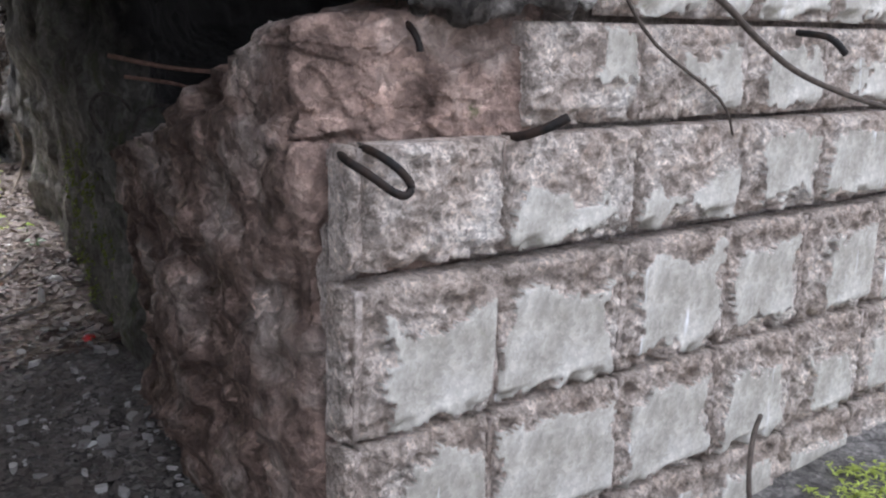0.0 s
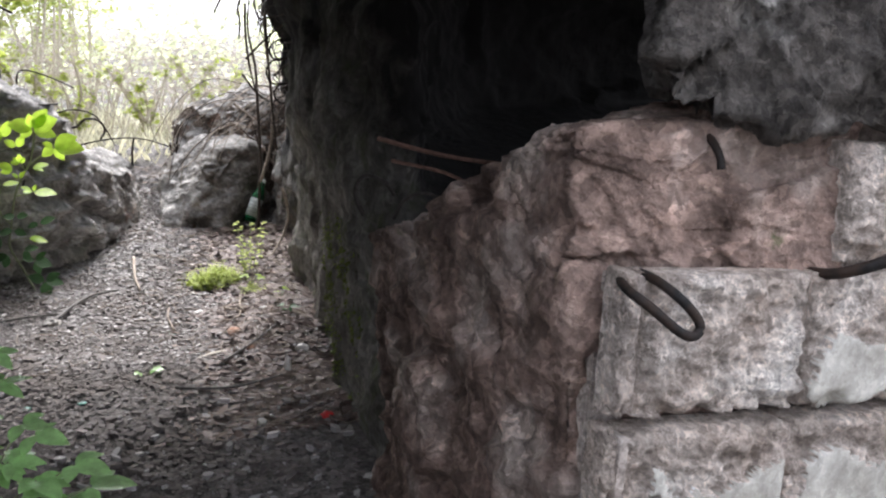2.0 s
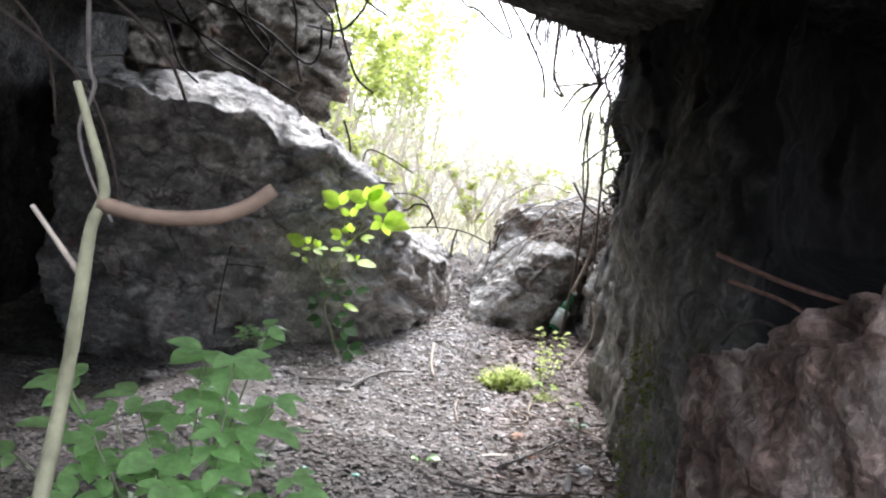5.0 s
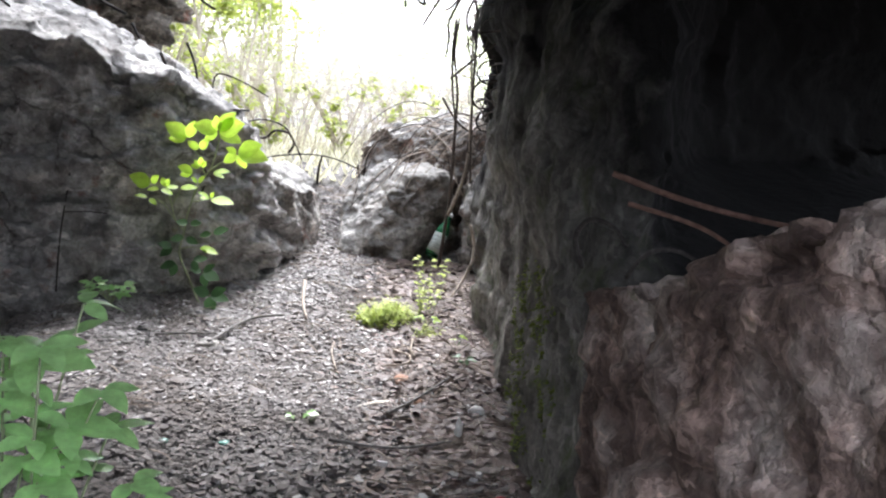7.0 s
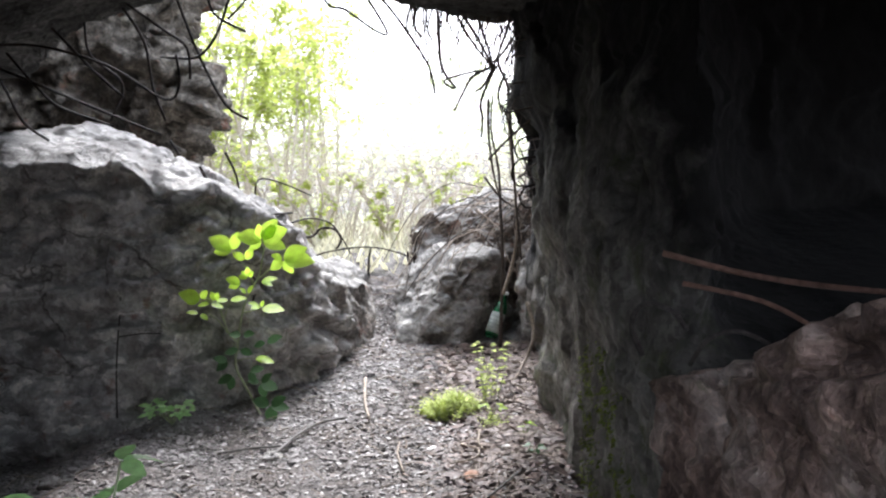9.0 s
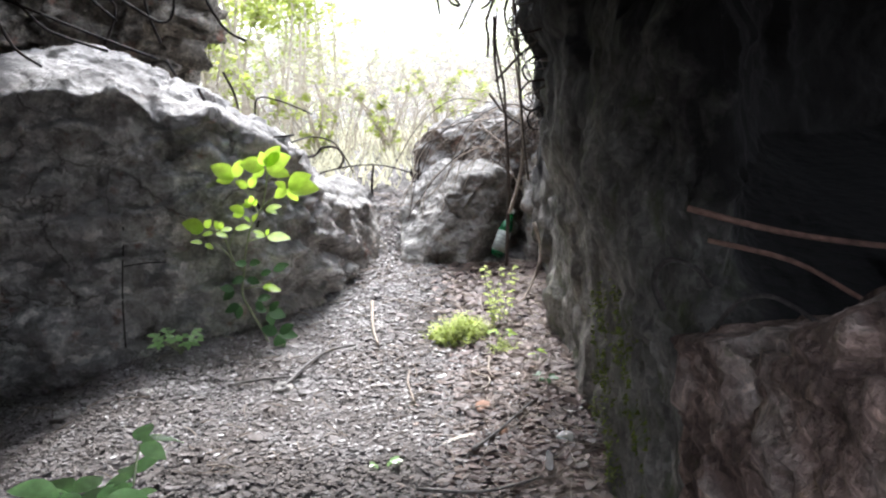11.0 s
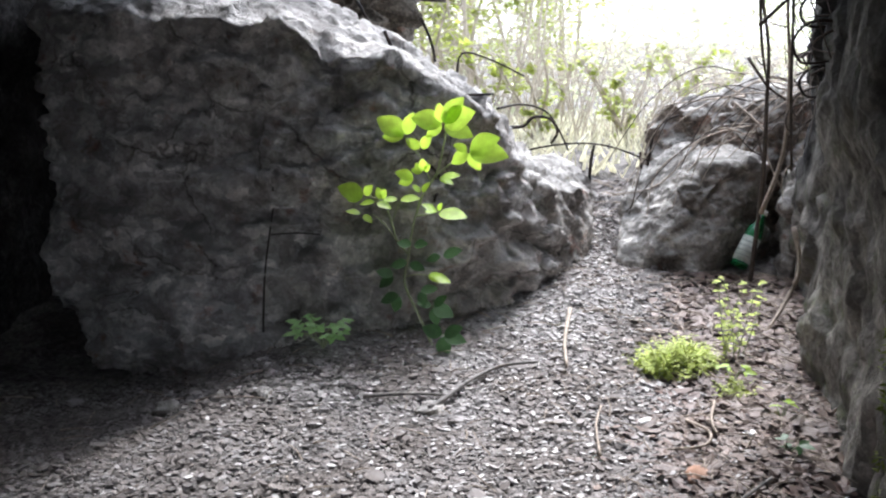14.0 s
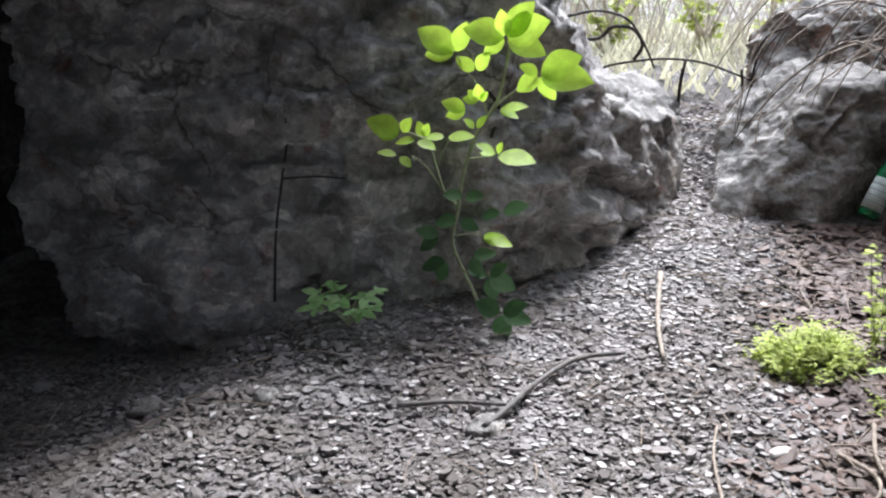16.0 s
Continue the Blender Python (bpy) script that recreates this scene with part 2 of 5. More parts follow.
M_TWIG_DARK = plain_mat("dark_twig", (0.07, 0.055, 0.045), 0.4, 50, 0.85, bump=0.5)
M_BARK_GREEN = plain_mat("algae_covered_bark", (0.135, 0.135, 0.045), 0.45, 60, 0.9, bump=1.0, second=(0.075, 0.075, 0.035), spec=0.15)
M_BUSH = plain_mat("spring_foliage", (0.4, 0.47, 0.11), 0.25, 5, 0.6, translucent=0.5, per_island=True)
# darker leaf copy; the shade on low leaves is painted into it
M_LEAF_LOW = plain_mat("painted_shade_leaf", (0.06, 0.125, 0.045), 0.25, 30, 0.5, translucent=0.3)
M_LITTER = plain_mat("leaf_litter", (0.27, 0.261, 0.254), 0.25, 9, 0.95, per_island=True, second=(0.19, 0.174, 0.162), spec=0.0)
M_BROWN = plain_mat("brown_leaf_litter", (0.075, 0.045, 0.034), 0.45, 9, 0.65, per_island=True, second=(0.19, 0.145, 0.115), spec=0.4)
# darker litter copy: dimmer light away from the gap is put into its colour
M_SHADE_LITTER = plain_mat("shade_painted_litter", (0.18, 0.165, 0.153), 0.3, 9, 0.85, per_island=True, second=(0.125, 0.11, 0.099))
M_CHIP = plain_mat("concrete_gravel", (0.4, 0.392, 0.38), 0.2, 12, 0.95, per_island=True, spec=0.1)
# far leaves bleached so that haze and glare sit in the colour
M_PAINTED_HAZE = plain_mat("far_foliage_painted_haze", (0.6, 0.66, 0.42), 0.2, 2, 0.7, translucent=0.6, per_island=True)
# grass colour lifted towards white to carry the glare outside
M_STRAW = plain_mat("glare_paled_grass", (0.6, 0.59, 0.43), 0.3, 20, 0.8, translucent=0.3, per_island=True)
M_MOSS = plain_mat("wall_moss", (0.17, 0.21, 0.045), 0.35, 20, 0.85, translucent=0.2, per_island=True)
M_GRASS = plain_mat("ground_moss", (0.42, 0.5, 0.12), 0.3, 20, 0.7, translucent=0.4, per_island=True)


# ---- shape helpers ----
def part(name, bm, material, parent=None, label="", smooth=False):
    me = bpy.data.meshes.new(name)
    bm.to_mesh(me)
    bm.free()
    me.materials.append(material)
    if smooth:
        me.polygons.foreach_set("use_smooth", [True] * len(me.polygons))
    ob = new(name, me)
    if parent is not None:
        ob.parent = parent
    if label:
        ob["label"] = label
    return ob


def rough(p, size, seed=0.0):
    """Layered noise from -1 to 1 for broken faces."""
    q = Vector(p) / size + Vector((seed, seed * 1.7, -seed))
    return noise.noise(q) * 0.55 + noise.noise(q * 2.3) * 0.3 + noise.noise(q * 5.1) * 0.15


def broken(p, size, seed=0.0):
    """Flat tilted facets that meet in steps, as on fractured concrete; about -1 to 1."""
    q = Vector(p) / size + Vector((seed, seed * 0.7, 1.3 * seed))
    q = q + 0.08 * noise.noise_vector(q * 1.7) + 0.035 * noise.noise_vector(q * 6)
    c = noise.voronoi(q)[1][0]
    r = noise.cell_vector(c * 917.3)
    s = noise.cell_vector(c * 613.7 + Vector((3, 5, 7)))
    return (r.x - 0.5) * 1.1 + (q - c).dot(Vector((s.x - 0.5, s.y - 0.5, s.z - 0.5))) * 2.2


def chunk(name, corners, material, level=5, amp=0.05, size=0.35, seed=0.0, flat=0.4, pits=0.02, facets=0.5, dents=(), beds=0.0):
    """A broken lump: the hull of its corners, wrapped by an even net, then chipped and pitted."""
    hull = bmesh.new()
    for c in corners:
        hull.verts.new(c)
    bmesh.ops.convex_hull(hull, input=hull.verts)
    bmesh.ops.triangulate(hull, faces=hull.faces)
    tree = BVHTree.FromBMesh(hull)
    lo = [min(c[k] for c in corners) for k in range(3)]
    hi = [max(c[k] for c in corners) for k in range(3)]
    mid = Vector([(p + q) / 2 for p, q in zip(lo, hi)])
    half = Vector([(q - p) / 2 for p, q in zip(lo, hi)])
    bm = bmesh.new()
    bmesh.ops.create_icosphere(bm, subdivisions=level, radius=1.0)
    for v in bm.verts:
        w = Vector((v.co.x * half.x, v.co.y * half.y, v.co.z * half.z)).normalized()
        hit = tree.ray_cast(mid, w)
        v.co = hit[0] if hit[0] else mid + w * half.length * 0.5
    hull.free()
    for _ in range(3):
        bmesh.ops.smooth_vert(bm, verts=bm.verts, factor=flat, use_axis_x=True, use_axis_y=True, use_axis_z=True)
    bm.normal_update()
    moves = []
    for v in bm.verts:
        p = v.co
        d = amp * 0.45 * rough(p, size, seed) + amp * facets * (0.9 * broken(p, size * 0.95, seed) + 0.36 * broken(p, size * 0.4, seed + 4) + 0.1 * broken(p, size * 0.15, seed + 8))
        d -= pits * max(0, noise.noise(p / 0.06 + Vector((seed, 0, 0))) - 0.2)
        d += pits * 0.4 * noise.noise(p / 0.025 + Vector((0, seed, 0)))
        if beds:
            # level beds and blocky spalls in the upright faces
            q = Vector((p.x * 0.55, p.y * 0.55, p.z * 1.5))
            d += beds * (1 - 0.85 * min(1.0, abs(v.normal.z) * 1.3)) * (broken(q, 0.22, seed + 11) + 0.5 * broken(q, 0.09, seed + 15) + 0.5 * rough(p, 0.07, seed))
        for at, reach, deep in dents:
            off = (p - Vector(at)).length / reach * (1 + 0.35 * rough(p, 0.15, seed + 2))
            if off < 1:
                d -= deep * (1 - off * off)
        moves.append(v.normal * d)
    for v, m in zip(bm.verts, moves):
        v.co += m
    return part(name, bm, material, smooth=True)


def sheet(name, fn, nu, nv, material, back, smooth=False):
    """A rough wall: a grid of points fn(u, v), closed by a plain back set off by the vector back."""
    bm = bmesh.new()
    front = [[bm.verts.new(fn(i / nu, j / nv)) for j in range(nv + 1)] for i in range(nu + 1)]
    for i in range(nu):
        for j in range(nv):
            bm.faces.new((front[i][j], front[i + 1][j], front[i + 1][j + 1], front[i][j + 1]))
    rim = [front[i][0] for i in range(nu)] + [front[nu][j] for j in range(nv)] + [front[i][nv] for i in range(nu, 0, -1)] + [front[0][j] for j in range(nv, 0, -1)]
    rear = [bm.verts.new(v.co + Vector(back)) for v in rim]
    for k in range(len(rim)):
        bm.faces.new((rim[k - 1], rear[k - 1], rear[k], rim[k]))
    bm.faces.new(rear)
    bmesh.ops.recalc_face_normals(bm, faces=bm.faces)
    return part(name, bm, material, smooth=smooth)


def tube(bm, pts, r0, r1=None, sides=6):
    """A tapered bent rod through pts, smoothed."""
    pts = [Vector(p) for p in pts]
    if r1 is None:
        r1 = r0
    path = []
    n = len(pts)
    for k in range(n - 1):
        a, b, c, d = pts[max(0, k - 1)], pts[k], pts[k + 1], pts[min(n - 1, k + 2)]
        steps = 4 if n > 2 else 2
        for s in range(steps):
            t = s / steps
            path.append(0.5 * ((2 * b) + (c - a) * t + (2 * a - 5 * b + 4 * c - d) * t * t + (3 * b - a - 3 * c + d) * t ** 3))
    path.append(pts[-1])
    rings = []
    up = Vector((0.31, 0.17, 0.93))
    for k, p in enumerate(path):
        d = (path[min(k + 1, len(path) - 1)] - path[max(k - 1, 0)]).normalized()
        x = d.cross(up)
        x = x.normalized() if x.length > 0.05 else d.orthogonal().normalized()
        y = d.cross(x)
        r = r0 + (r1 - r0) * k / (len(path) - 1)
        rings.append([bm.verts.new(p + r * (x * math.cos(6.2832 * s / sides) + y * math.sin(6.2832 * s / sides))) for s in range(sides)])
    for a, b in zip(rings, rings[1:]):
        for s in range(sides):
            bm.faces.new((a[s - 1], b[s - 1], b[s], a[s]))
    bm.faces.new(rings[0][::-1])
    bm.faces.new(rings[-1])


def rod(name, pts, r0, material, r1=None, parent=None, label="", category="", sides=6, group="", kind=""):
    bm = bmesh.new()
    tube(bm, pts, r0, r1, sides)
    bmesh.ops.recalc_face_normals(bm, faces=bm.faces)
    ob = part(name, bm, material, parent, smooth=True)
    return tagged(ob, label, category, group, kind) if label else ob


def steps(y, rows):
    """Straight steps between (place, height) rows."""
    for (a, ha), (b, hb) in zip(rows, rows[1:]):
        if y <= b:
            k = max(0.0, min(1.0, (y - a) / (b - a)))
            return ha + (hb - ha) * k
    return rows[-1][1]


PROFILE = [(-60, -0.2), (-3, -0.16), (1, -0.13), (2, -0.06), (3, 0.0), (4, 0.055), (5, 0.085), (5.7, 0.15), (6.3, 0.21), (6.9, 0.38), (7.7, 0.52), (9, 0.5), (14, 0.3), (40, 1.5), (400, 6)]


def ground_z(x, y):
    z = steps(y, PROFILE)
    near = max(0.0, 1 - math.hypot(x, y - 3.5) / 9)
    z += near * (0.03 * rough((x, y, 0), 0.7, 2) + 0.012 * rough((x, y, 0), 0.16, 5))
    k = max(0.0, min(1.0, (-0.9 - x) / 0.8))
    z -= 0.22 * k * k * (3 - 2 * k) * max(0.0, min(1.0, (7 - y) / 2))
    z += 0.07 * max(0, 1 - abs(x - 0.62) / 0.3) * max(0, 1 - abs(y - 4.2) / 1.8)
    return z


# ---- the large structure ----
def make_ground():
    xs = [-400, -120, -40, -15, -8, -5] + [-3.2 + 0.05 * i for i in range(129)] + [3.6, 5, 8, 15, 40, 120, 400]
    ys = [-60, -20, -8, -4] + [-2 + 0.05 * i for i in range(211)] + [9, 10, 12, 15, 20, 30, 45, 80, 150, 400]
    bm = bmesh.new()
    g = [[bm.verts.new((x, y, ground_z(x, y))) for y in ys] for x in xs]
    for i in range(len(xs) - 1):
        for j in range(len(ys) - 1):
            bm.faces.new((g[i][j], g[i + 1][j], g[i + 1][j + 1], g[i][j + 1]))
    ob = part("ground", bm, M_SOIL, smooth=True)
    return tagged(ob, "trodden grey soil under leaf litter and rubble", "ground", kind="structure")


make_ground()


# plan of the long side, from deep in the hollow round the pillar to the far end: foot, then above the ledge
FOOT = [(2.9, 2.5), (1.6, 2.5), (1.0, 2.5), (0.79, 2.53), (0.715, 2.7), (0.71, 3.2), (0.78, 4.2), (0.84, 5.2), (0.96, 6.35)]
HEAD = [(2.9, 4.3), (1.7, 4.2), (1.15, 3.6), (0.93, 2.86), (0.77, 2.66), (0.66, 3.2), (0.7, 4.2), (0.8, 5.2), (0.96, 6.35)]


def along(rows, u):
    """A smooth line through plan points, u from 0 to 1."""
    n = len(rows) - 1
    k = min(n - 1, int(u * n))
    t = u * n - k
    a, b, c, d = (Vector(rows[max(0, min(n, k + q))]) for q in (-1, 0, 1, 2))
    return 0.5 * (2 * b + (c - a) * t + (2 * a - 5 * b + 4 * c - d) * t * t + (3 * b - a - 3 * c + d) * t ** 3)


def right_wall(u, v):
    # the long side of the passage: u runs along the plan, v upwards
    z = -0.3 + 2.6 * v
    k = max(0.0, min(1.0, (z - 0.72) / 0.35))
    k = k * k * (3 - 2 * k)
    a, b = along(FOOT, u), along(HEAD, u)
    p = a.lerp(b, k)
    q = along(FOOT, min(1, u + 0.01)).lerp(along(HEAD, min(1, u + 0.01)), k) - along(FOOT, max(0, u - 0.01)).lerp(along(HEAD, max(0, u - 0.01)), k)
    out = Vector((-q.y, q.x)).normalized()
    w = Vector((p.x, p.y, z))
    d = 0.05 * rough(w, 0.45, 3) + 0.022 * rough(w, 0.16, 8) + 0.035 * broken(w, 0.34, 3) + 0.014 * broken(w, 0.12, 6) + 0.006 * noise.noise(w / 0.04)
    d += 0.15 * max(0, min(1, (z - 1.36) / 0.16)) * max(0, 1 - abs(p.y - 4.9) / 1.0)
    d -= 0.06 * max(0, z - 1.15)
    d -= 0.04 * max(0, min(1, (z - 1.42) / 0.1)) * max(0, 1 - abs(p.y - 2.9) / 1.0)
    return (p.x + out.x * d, p.y + out.y * d, z)


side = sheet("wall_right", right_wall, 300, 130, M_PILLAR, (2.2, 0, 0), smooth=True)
tagged(side, "weathered concrete side with moss, shade painted in its hollow", "wall", kind="structure")


EDGE = [(-9, 6.4), (-1.9, 6.1), (-1.4, 5.2), (-0.8, 5.1), (-0.4, 4.95), (0.1, 4.75), (0.48, 5.0), (9, 5.3)]
DROP = [(-9, 1.6), (-1.9, 1.7), (-1.4, 1.83), (-0.95, 1.98), (-0.8, 2.06), (-0.42, 2.13), (-0.13, 1.98), (0.15, 1.9), (0.5, 1.86), (0.9, 1.86), (9, 1.86)]


def roof_under(u, v):
    # underside of the roof: u across, v from the near mouth to the far torn edge
    x = -3.6 + 7.2 * u
    far = steps(x, EDGE) + 0.16 * rough((x, 0, 0), 0.4, 4) + 0.08 * noise.noise(Vector((x / 0.07, 0, 3)))
    # the unseen lip over the mouth juts forward to dim the passage
    near = 0.98 - 0.45 * max(0.0, min(1.0, (0.5 - x) / 0.4)) * max(0.0, min(1.0, (x + 1.1) / 0.4))
    y = near + (far - near) * v
    z = 1.74 + (steps(x, DROP) - 1.74 + 0.03) * min(1, max(0, (y - 1) / 2.6))
    z += 0.04 * rough((x, y, 1), 0.35, 6) + 0.035 * rough((x, y, 2), 0.13, 9) + 0.012 * noise.noise(Vector((x, y, 0)) / 0.04)
    return (x, y, z)


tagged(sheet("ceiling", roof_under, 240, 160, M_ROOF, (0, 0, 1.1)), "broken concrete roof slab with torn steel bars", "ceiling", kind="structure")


# added wall: stands in for the black void left of the slab
def left_wall(u, v):
    y = 1.6 + 5.2 * u
    z = -0.4 + 2.6 * v
    x = -2.5 + 1.25 * max(0, 1 - u * 2.4) + 0.12 * rough((1, y, z), 0.5, 12) + 0.04 * rough((1, y, z), 0.13, 2)
    return (x, y, z)


tagged(sheet("void_closing_wall", left_wall, 90, 50, M_ROOF, (-0.8, 0, 0)), "added dark wall that closes the void beyond the boulder", "wall", kind="structure")


# never in view; added to keep sky light out of the passage
def shade_wall(u, v):
    y = -2.2 + 4.0 * u
    z = -0.5 + 2.2 * v
    x = -1.55 + 0.12 * rough((1, y, z), 0.5, 15) + 0.05 * rough((1, y, z), 0.15, 3)
    return (x, y, z)


tagged(sheet("unseen_shade_wall", shade_wall, 70, 50, M_ROOF, (-1.0, 0, 0)), "unseen rough wall added to shade the passage mouth", "wall", kind="structure")


# added bank out of view; its height sets how much sky light enters
def shade_bank(u, v):
    x = -3.0 + 4.4 * u
    z = -0.5 + 1.9 * v
    return (x, -2.3 - 0.5 * v + 0.15 * rough((x, 0, z), 0.5, 25), z)


tagged(sheet("unseen_shade_bank", shade_bank, 40, 30, M_SOIL, (0, -1.0, 0)), "unseen earth bank added to limit sky light from behind", "wall", kind="structure")

# the fallen slab on the left, the rubble beside the gap and the broken end of the block wall
boulder = tagged(chunk("fallen_boulder", [
    (-1.8, 4.98, -0.5), (-2.2, 5.15, 0.3), (-1.86, 4.98, 1.0), (-1.78, 5.04, 1.27), (-2.3, 5.3, 1.3), (-1.2, 5.06, 1.25), (-0.72, 5.18, 1.1), (-0.47, 5.34, 0.96), (-0.36, 5.45, 0.86),
    (-1.55, 5.8, 1.42), (-2.05, 5.8, 1.41), (-1.6, 6.25, 1.45), (-2.4, 6.2, 1.4), (-1.05, 5.85, 1.29), (-0.7, 5.9, 1.09), (-0.42, 5.95, 0.92), (-0.22, 5.75, 0.55), (-0.24, 5.5, 0.22), (-0.5, 5.08, -0.2),
    (-0.15, 6.2, 0.1), (-0.8, 6.6, 0.0), (-2.2, 6.4, -0.5), (-1.2, 4.78, -0.5)], M_BOULDER, 7, 0.03, 0.26, 1.0, 0.1, 0.014, facets=1.2, beds=0.05,
    dents=(((-0.92, 5.06, 1.2), 0.2, 0.09), ((-1.3, 5.0, 0.85), 0.16, 0.035), ((-0.75, 5.0, 0.45), 0.18, 0.05), ((-0.5, 5.2, 0.62), 0.14, 0.04), ((-1.62, 4.95, 0.55), 0.2, 0.04), ((-0.62, 5.2, 1.08), 0.1, 0.04))),
    "huge grey fallen concrete slab with a dusty sloping top", "boulder")
tagged(chunk("boulder", [
    (-0.32, 5.75, 0.05), (-0.05, 5.95, 0.1), (-0.06, 6.5, 0.2), (-0.02, 6.45, 0.48), (-0.1, 6.1, 0.52), (-0.2, 5.8, 0.56), (-0.36, 5.75, 0.66), (-0.5, 6.4, 0.68), (-0.2, 6.8, 0.62), (-0.7, 6.9, 0.3), (-0.7, 6.2, 0.05)],
    M_ROCK2, 6, 0.04, 0.26, 5.0, 0.06, 0.008, facets=1.3), "pale broken concrete lump beside the path", "boulder")
tagged(chunk("boulder", [
    (0.16, 5.98, 0.08), (0.45, 5.95, 0.08), (0.13, 6.1, 0.24), (0.12, 6.3, 0.38), (0.21, 6.5, 0.6), (0.37, 6.5, 0.75), (0.5, 6.16, 0.66), (0.53, 6.02, 0.3), (0.52, 6.1, 0.08), (0.78, 6.2, 0.68), (0.8, 6.36, 0.08),
    (0.15, 6.9, 0.5), (0.8, 6.9, 0.66), (0.8, 6.9, 0.08), (0.15, 6.8, 0.08)],
    M_ROCK2, 6, 0.03, 0.26, 9.0, 0.04, 0.008, facets=1.3), "pale slanted concrete boulder beside the gap", "boulder")
tagged(chunk("boulder", [
    (0.2, 6.5, 0.4), (0.21, 6.55, 0.6), (0.36, 6.85, 0.86), (0.5, 6.4, 0.6), (0.76, 6.36, 0.6), (0.62, 6.62, 0.82), (0.74, 6.6, 0.9), (0.95, 6.6, 0.97), (1.15, 6.5, 0.95), (0.4, 7.2, 0.84), (1.15, 7.2, 1.04), (1.15, 6.4, 0.5), (0.25, 7.1, 0.3), (1.15, 7.2, 0.1), (0.5, 6.5, 0.2)],
    M_RUBBLE, 6, 0.06, 0.2, 13.0, 0.05, 0.01, facets=1.4), "brown layered slab of rubble tangled with dry roots", "boulder")
tagged(chunk("boulder", [
    (0.86, 6.0, 0.05), (0.84, 6.04, 0.4), (0.86, 6.1, 0.64), (1.0, 6.0, 0.62), (1.15, 6.0, 0.05), (1.15, 6.3, 0.78), (0.9, 6.45, 0.7), (0.88, 6.45, 0.05), (1.15, 6.45, 0.05)],
    M_ROCK2, 5, 0.05, 0.16, 17.0, 0.06, 0.02, facets=1.1), "pale broken lump wedged against the side wall", "boulder")
tagged(chunk("wall_end", [
    (0.672, 1.085, -0.5), (0.662, 1.085, 0.3), (0.66, 1.085, 0.88), (0.665, 1.09, 0.96), (0.65, 1.4, 1.0), (0.645, 1.9, 0.92), (0.655, 2.5, 0.76), (0.64, 2.1, 0.3), (0.64, 1.6, -0.4), (0.7, 2.5, -0.4),
    (1.6, 1.25, -0.4), (1.6, 1.25, 0.88), (1.6, 2.5, -0.4), (1.6, 2.4, 0.88)], M_CORE, 7, 0.026, 0.3, 21.0, 0.04, 0.006, facets=1.2, beds=0.03),
    "broken reddish concrete core at the end of the block wall", "wall", kind="structure")
tagged(chunk("wall_end", [
    (0.68, 1.12, 0.9), (0.675, 1.12, 1.06), (0.68, 1.15, 1.19), (0.73, 1.13, 1.195), (1.0, 1.11, 1.195), (1.17, 1.08, 1.195), (1.14, 1.05, 0.9), (0.66, 1.45, 1.07), (0.7, 1.45, 1.13), (1.14, 1.5, 1.22), (1.14, 1.5, 0.9), (0.68, 1.5, 0.9)],
    M_CORE, 7, 0.02, 0.24, 27.0, 0.04, 0.006, facets=1.1, beds=0.018), "broken reddish concrete core above the ledge", "wall", kind="structure")
tagged(chunk("wall_end", [
    (0.66, 1.2, 0.85), (0.67, 1.25, 1.165), (0.665, 1.55, 1.055), (0.665, 2.2, 0.85), (0.9, 1.3, 1.19), (1.5, 1.3, 1.2), (1.5, 2.1, 1.1), (1.5, 2.2, 0.8), (1.5, 1.3, 0.8)],
    M_CORE, 6, 0.03, 0.28, 29.0, 0.04, 0.006, facets=1.2, beds=0.025), "broken reddish concrete core sloping into the hollow", "wall", kind="structure")
tagged(chunk("hanging_rock", [
    (-1.3, 7.1, 2.9), (-1.25, 7.15, 1.75), (-1.4, 7.2, 1.3), (-2.0, 7.1, 0.9), (-3.9, 6.9, 0.3), (-3.9, 6.9, 2.9), (-1.4, 8.2, 1.3), (-1.2, 8.0, 2.9), (-3.9, 8.3, 0.3), (-3.9, 8.2, 2.9)],
    M_HANG, 7, 0.2, 0.34, 31.0, 0.1, 0.03, facets=1.3), "pale broken concrete block behind torn steel bars", "rock", kind="structure")
tagged(chunk("near_rock", [
    (-0.75, 0.95, -0.3), (-0.68, 1.0, 0.85), (-0.78, 1.05, 1.12), (-1.0, 1.0, 1.2), (-1.5, 1.1, 1.25), (-1.6, 0.8, -0.3), (-0.75, 1.6, -0.3), (-0.85, 1.5, 0.9), (-1.5, 1.7, 1.2)],
    M_ROCK2, 5, 0.05, 0.2, 41.0), "grey broken concrete lump at the passage mouth", "boulder")
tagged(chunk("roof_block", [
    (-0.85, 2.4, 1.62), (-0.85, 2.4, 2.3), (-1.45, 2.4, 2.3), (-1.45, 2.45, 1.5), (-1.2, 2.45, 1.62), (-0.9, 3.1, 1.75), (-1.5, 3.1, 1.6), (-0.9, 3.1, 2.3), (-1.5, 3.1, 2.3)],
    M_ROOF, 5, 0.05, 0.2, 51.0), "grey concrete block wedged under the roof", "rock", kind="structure")

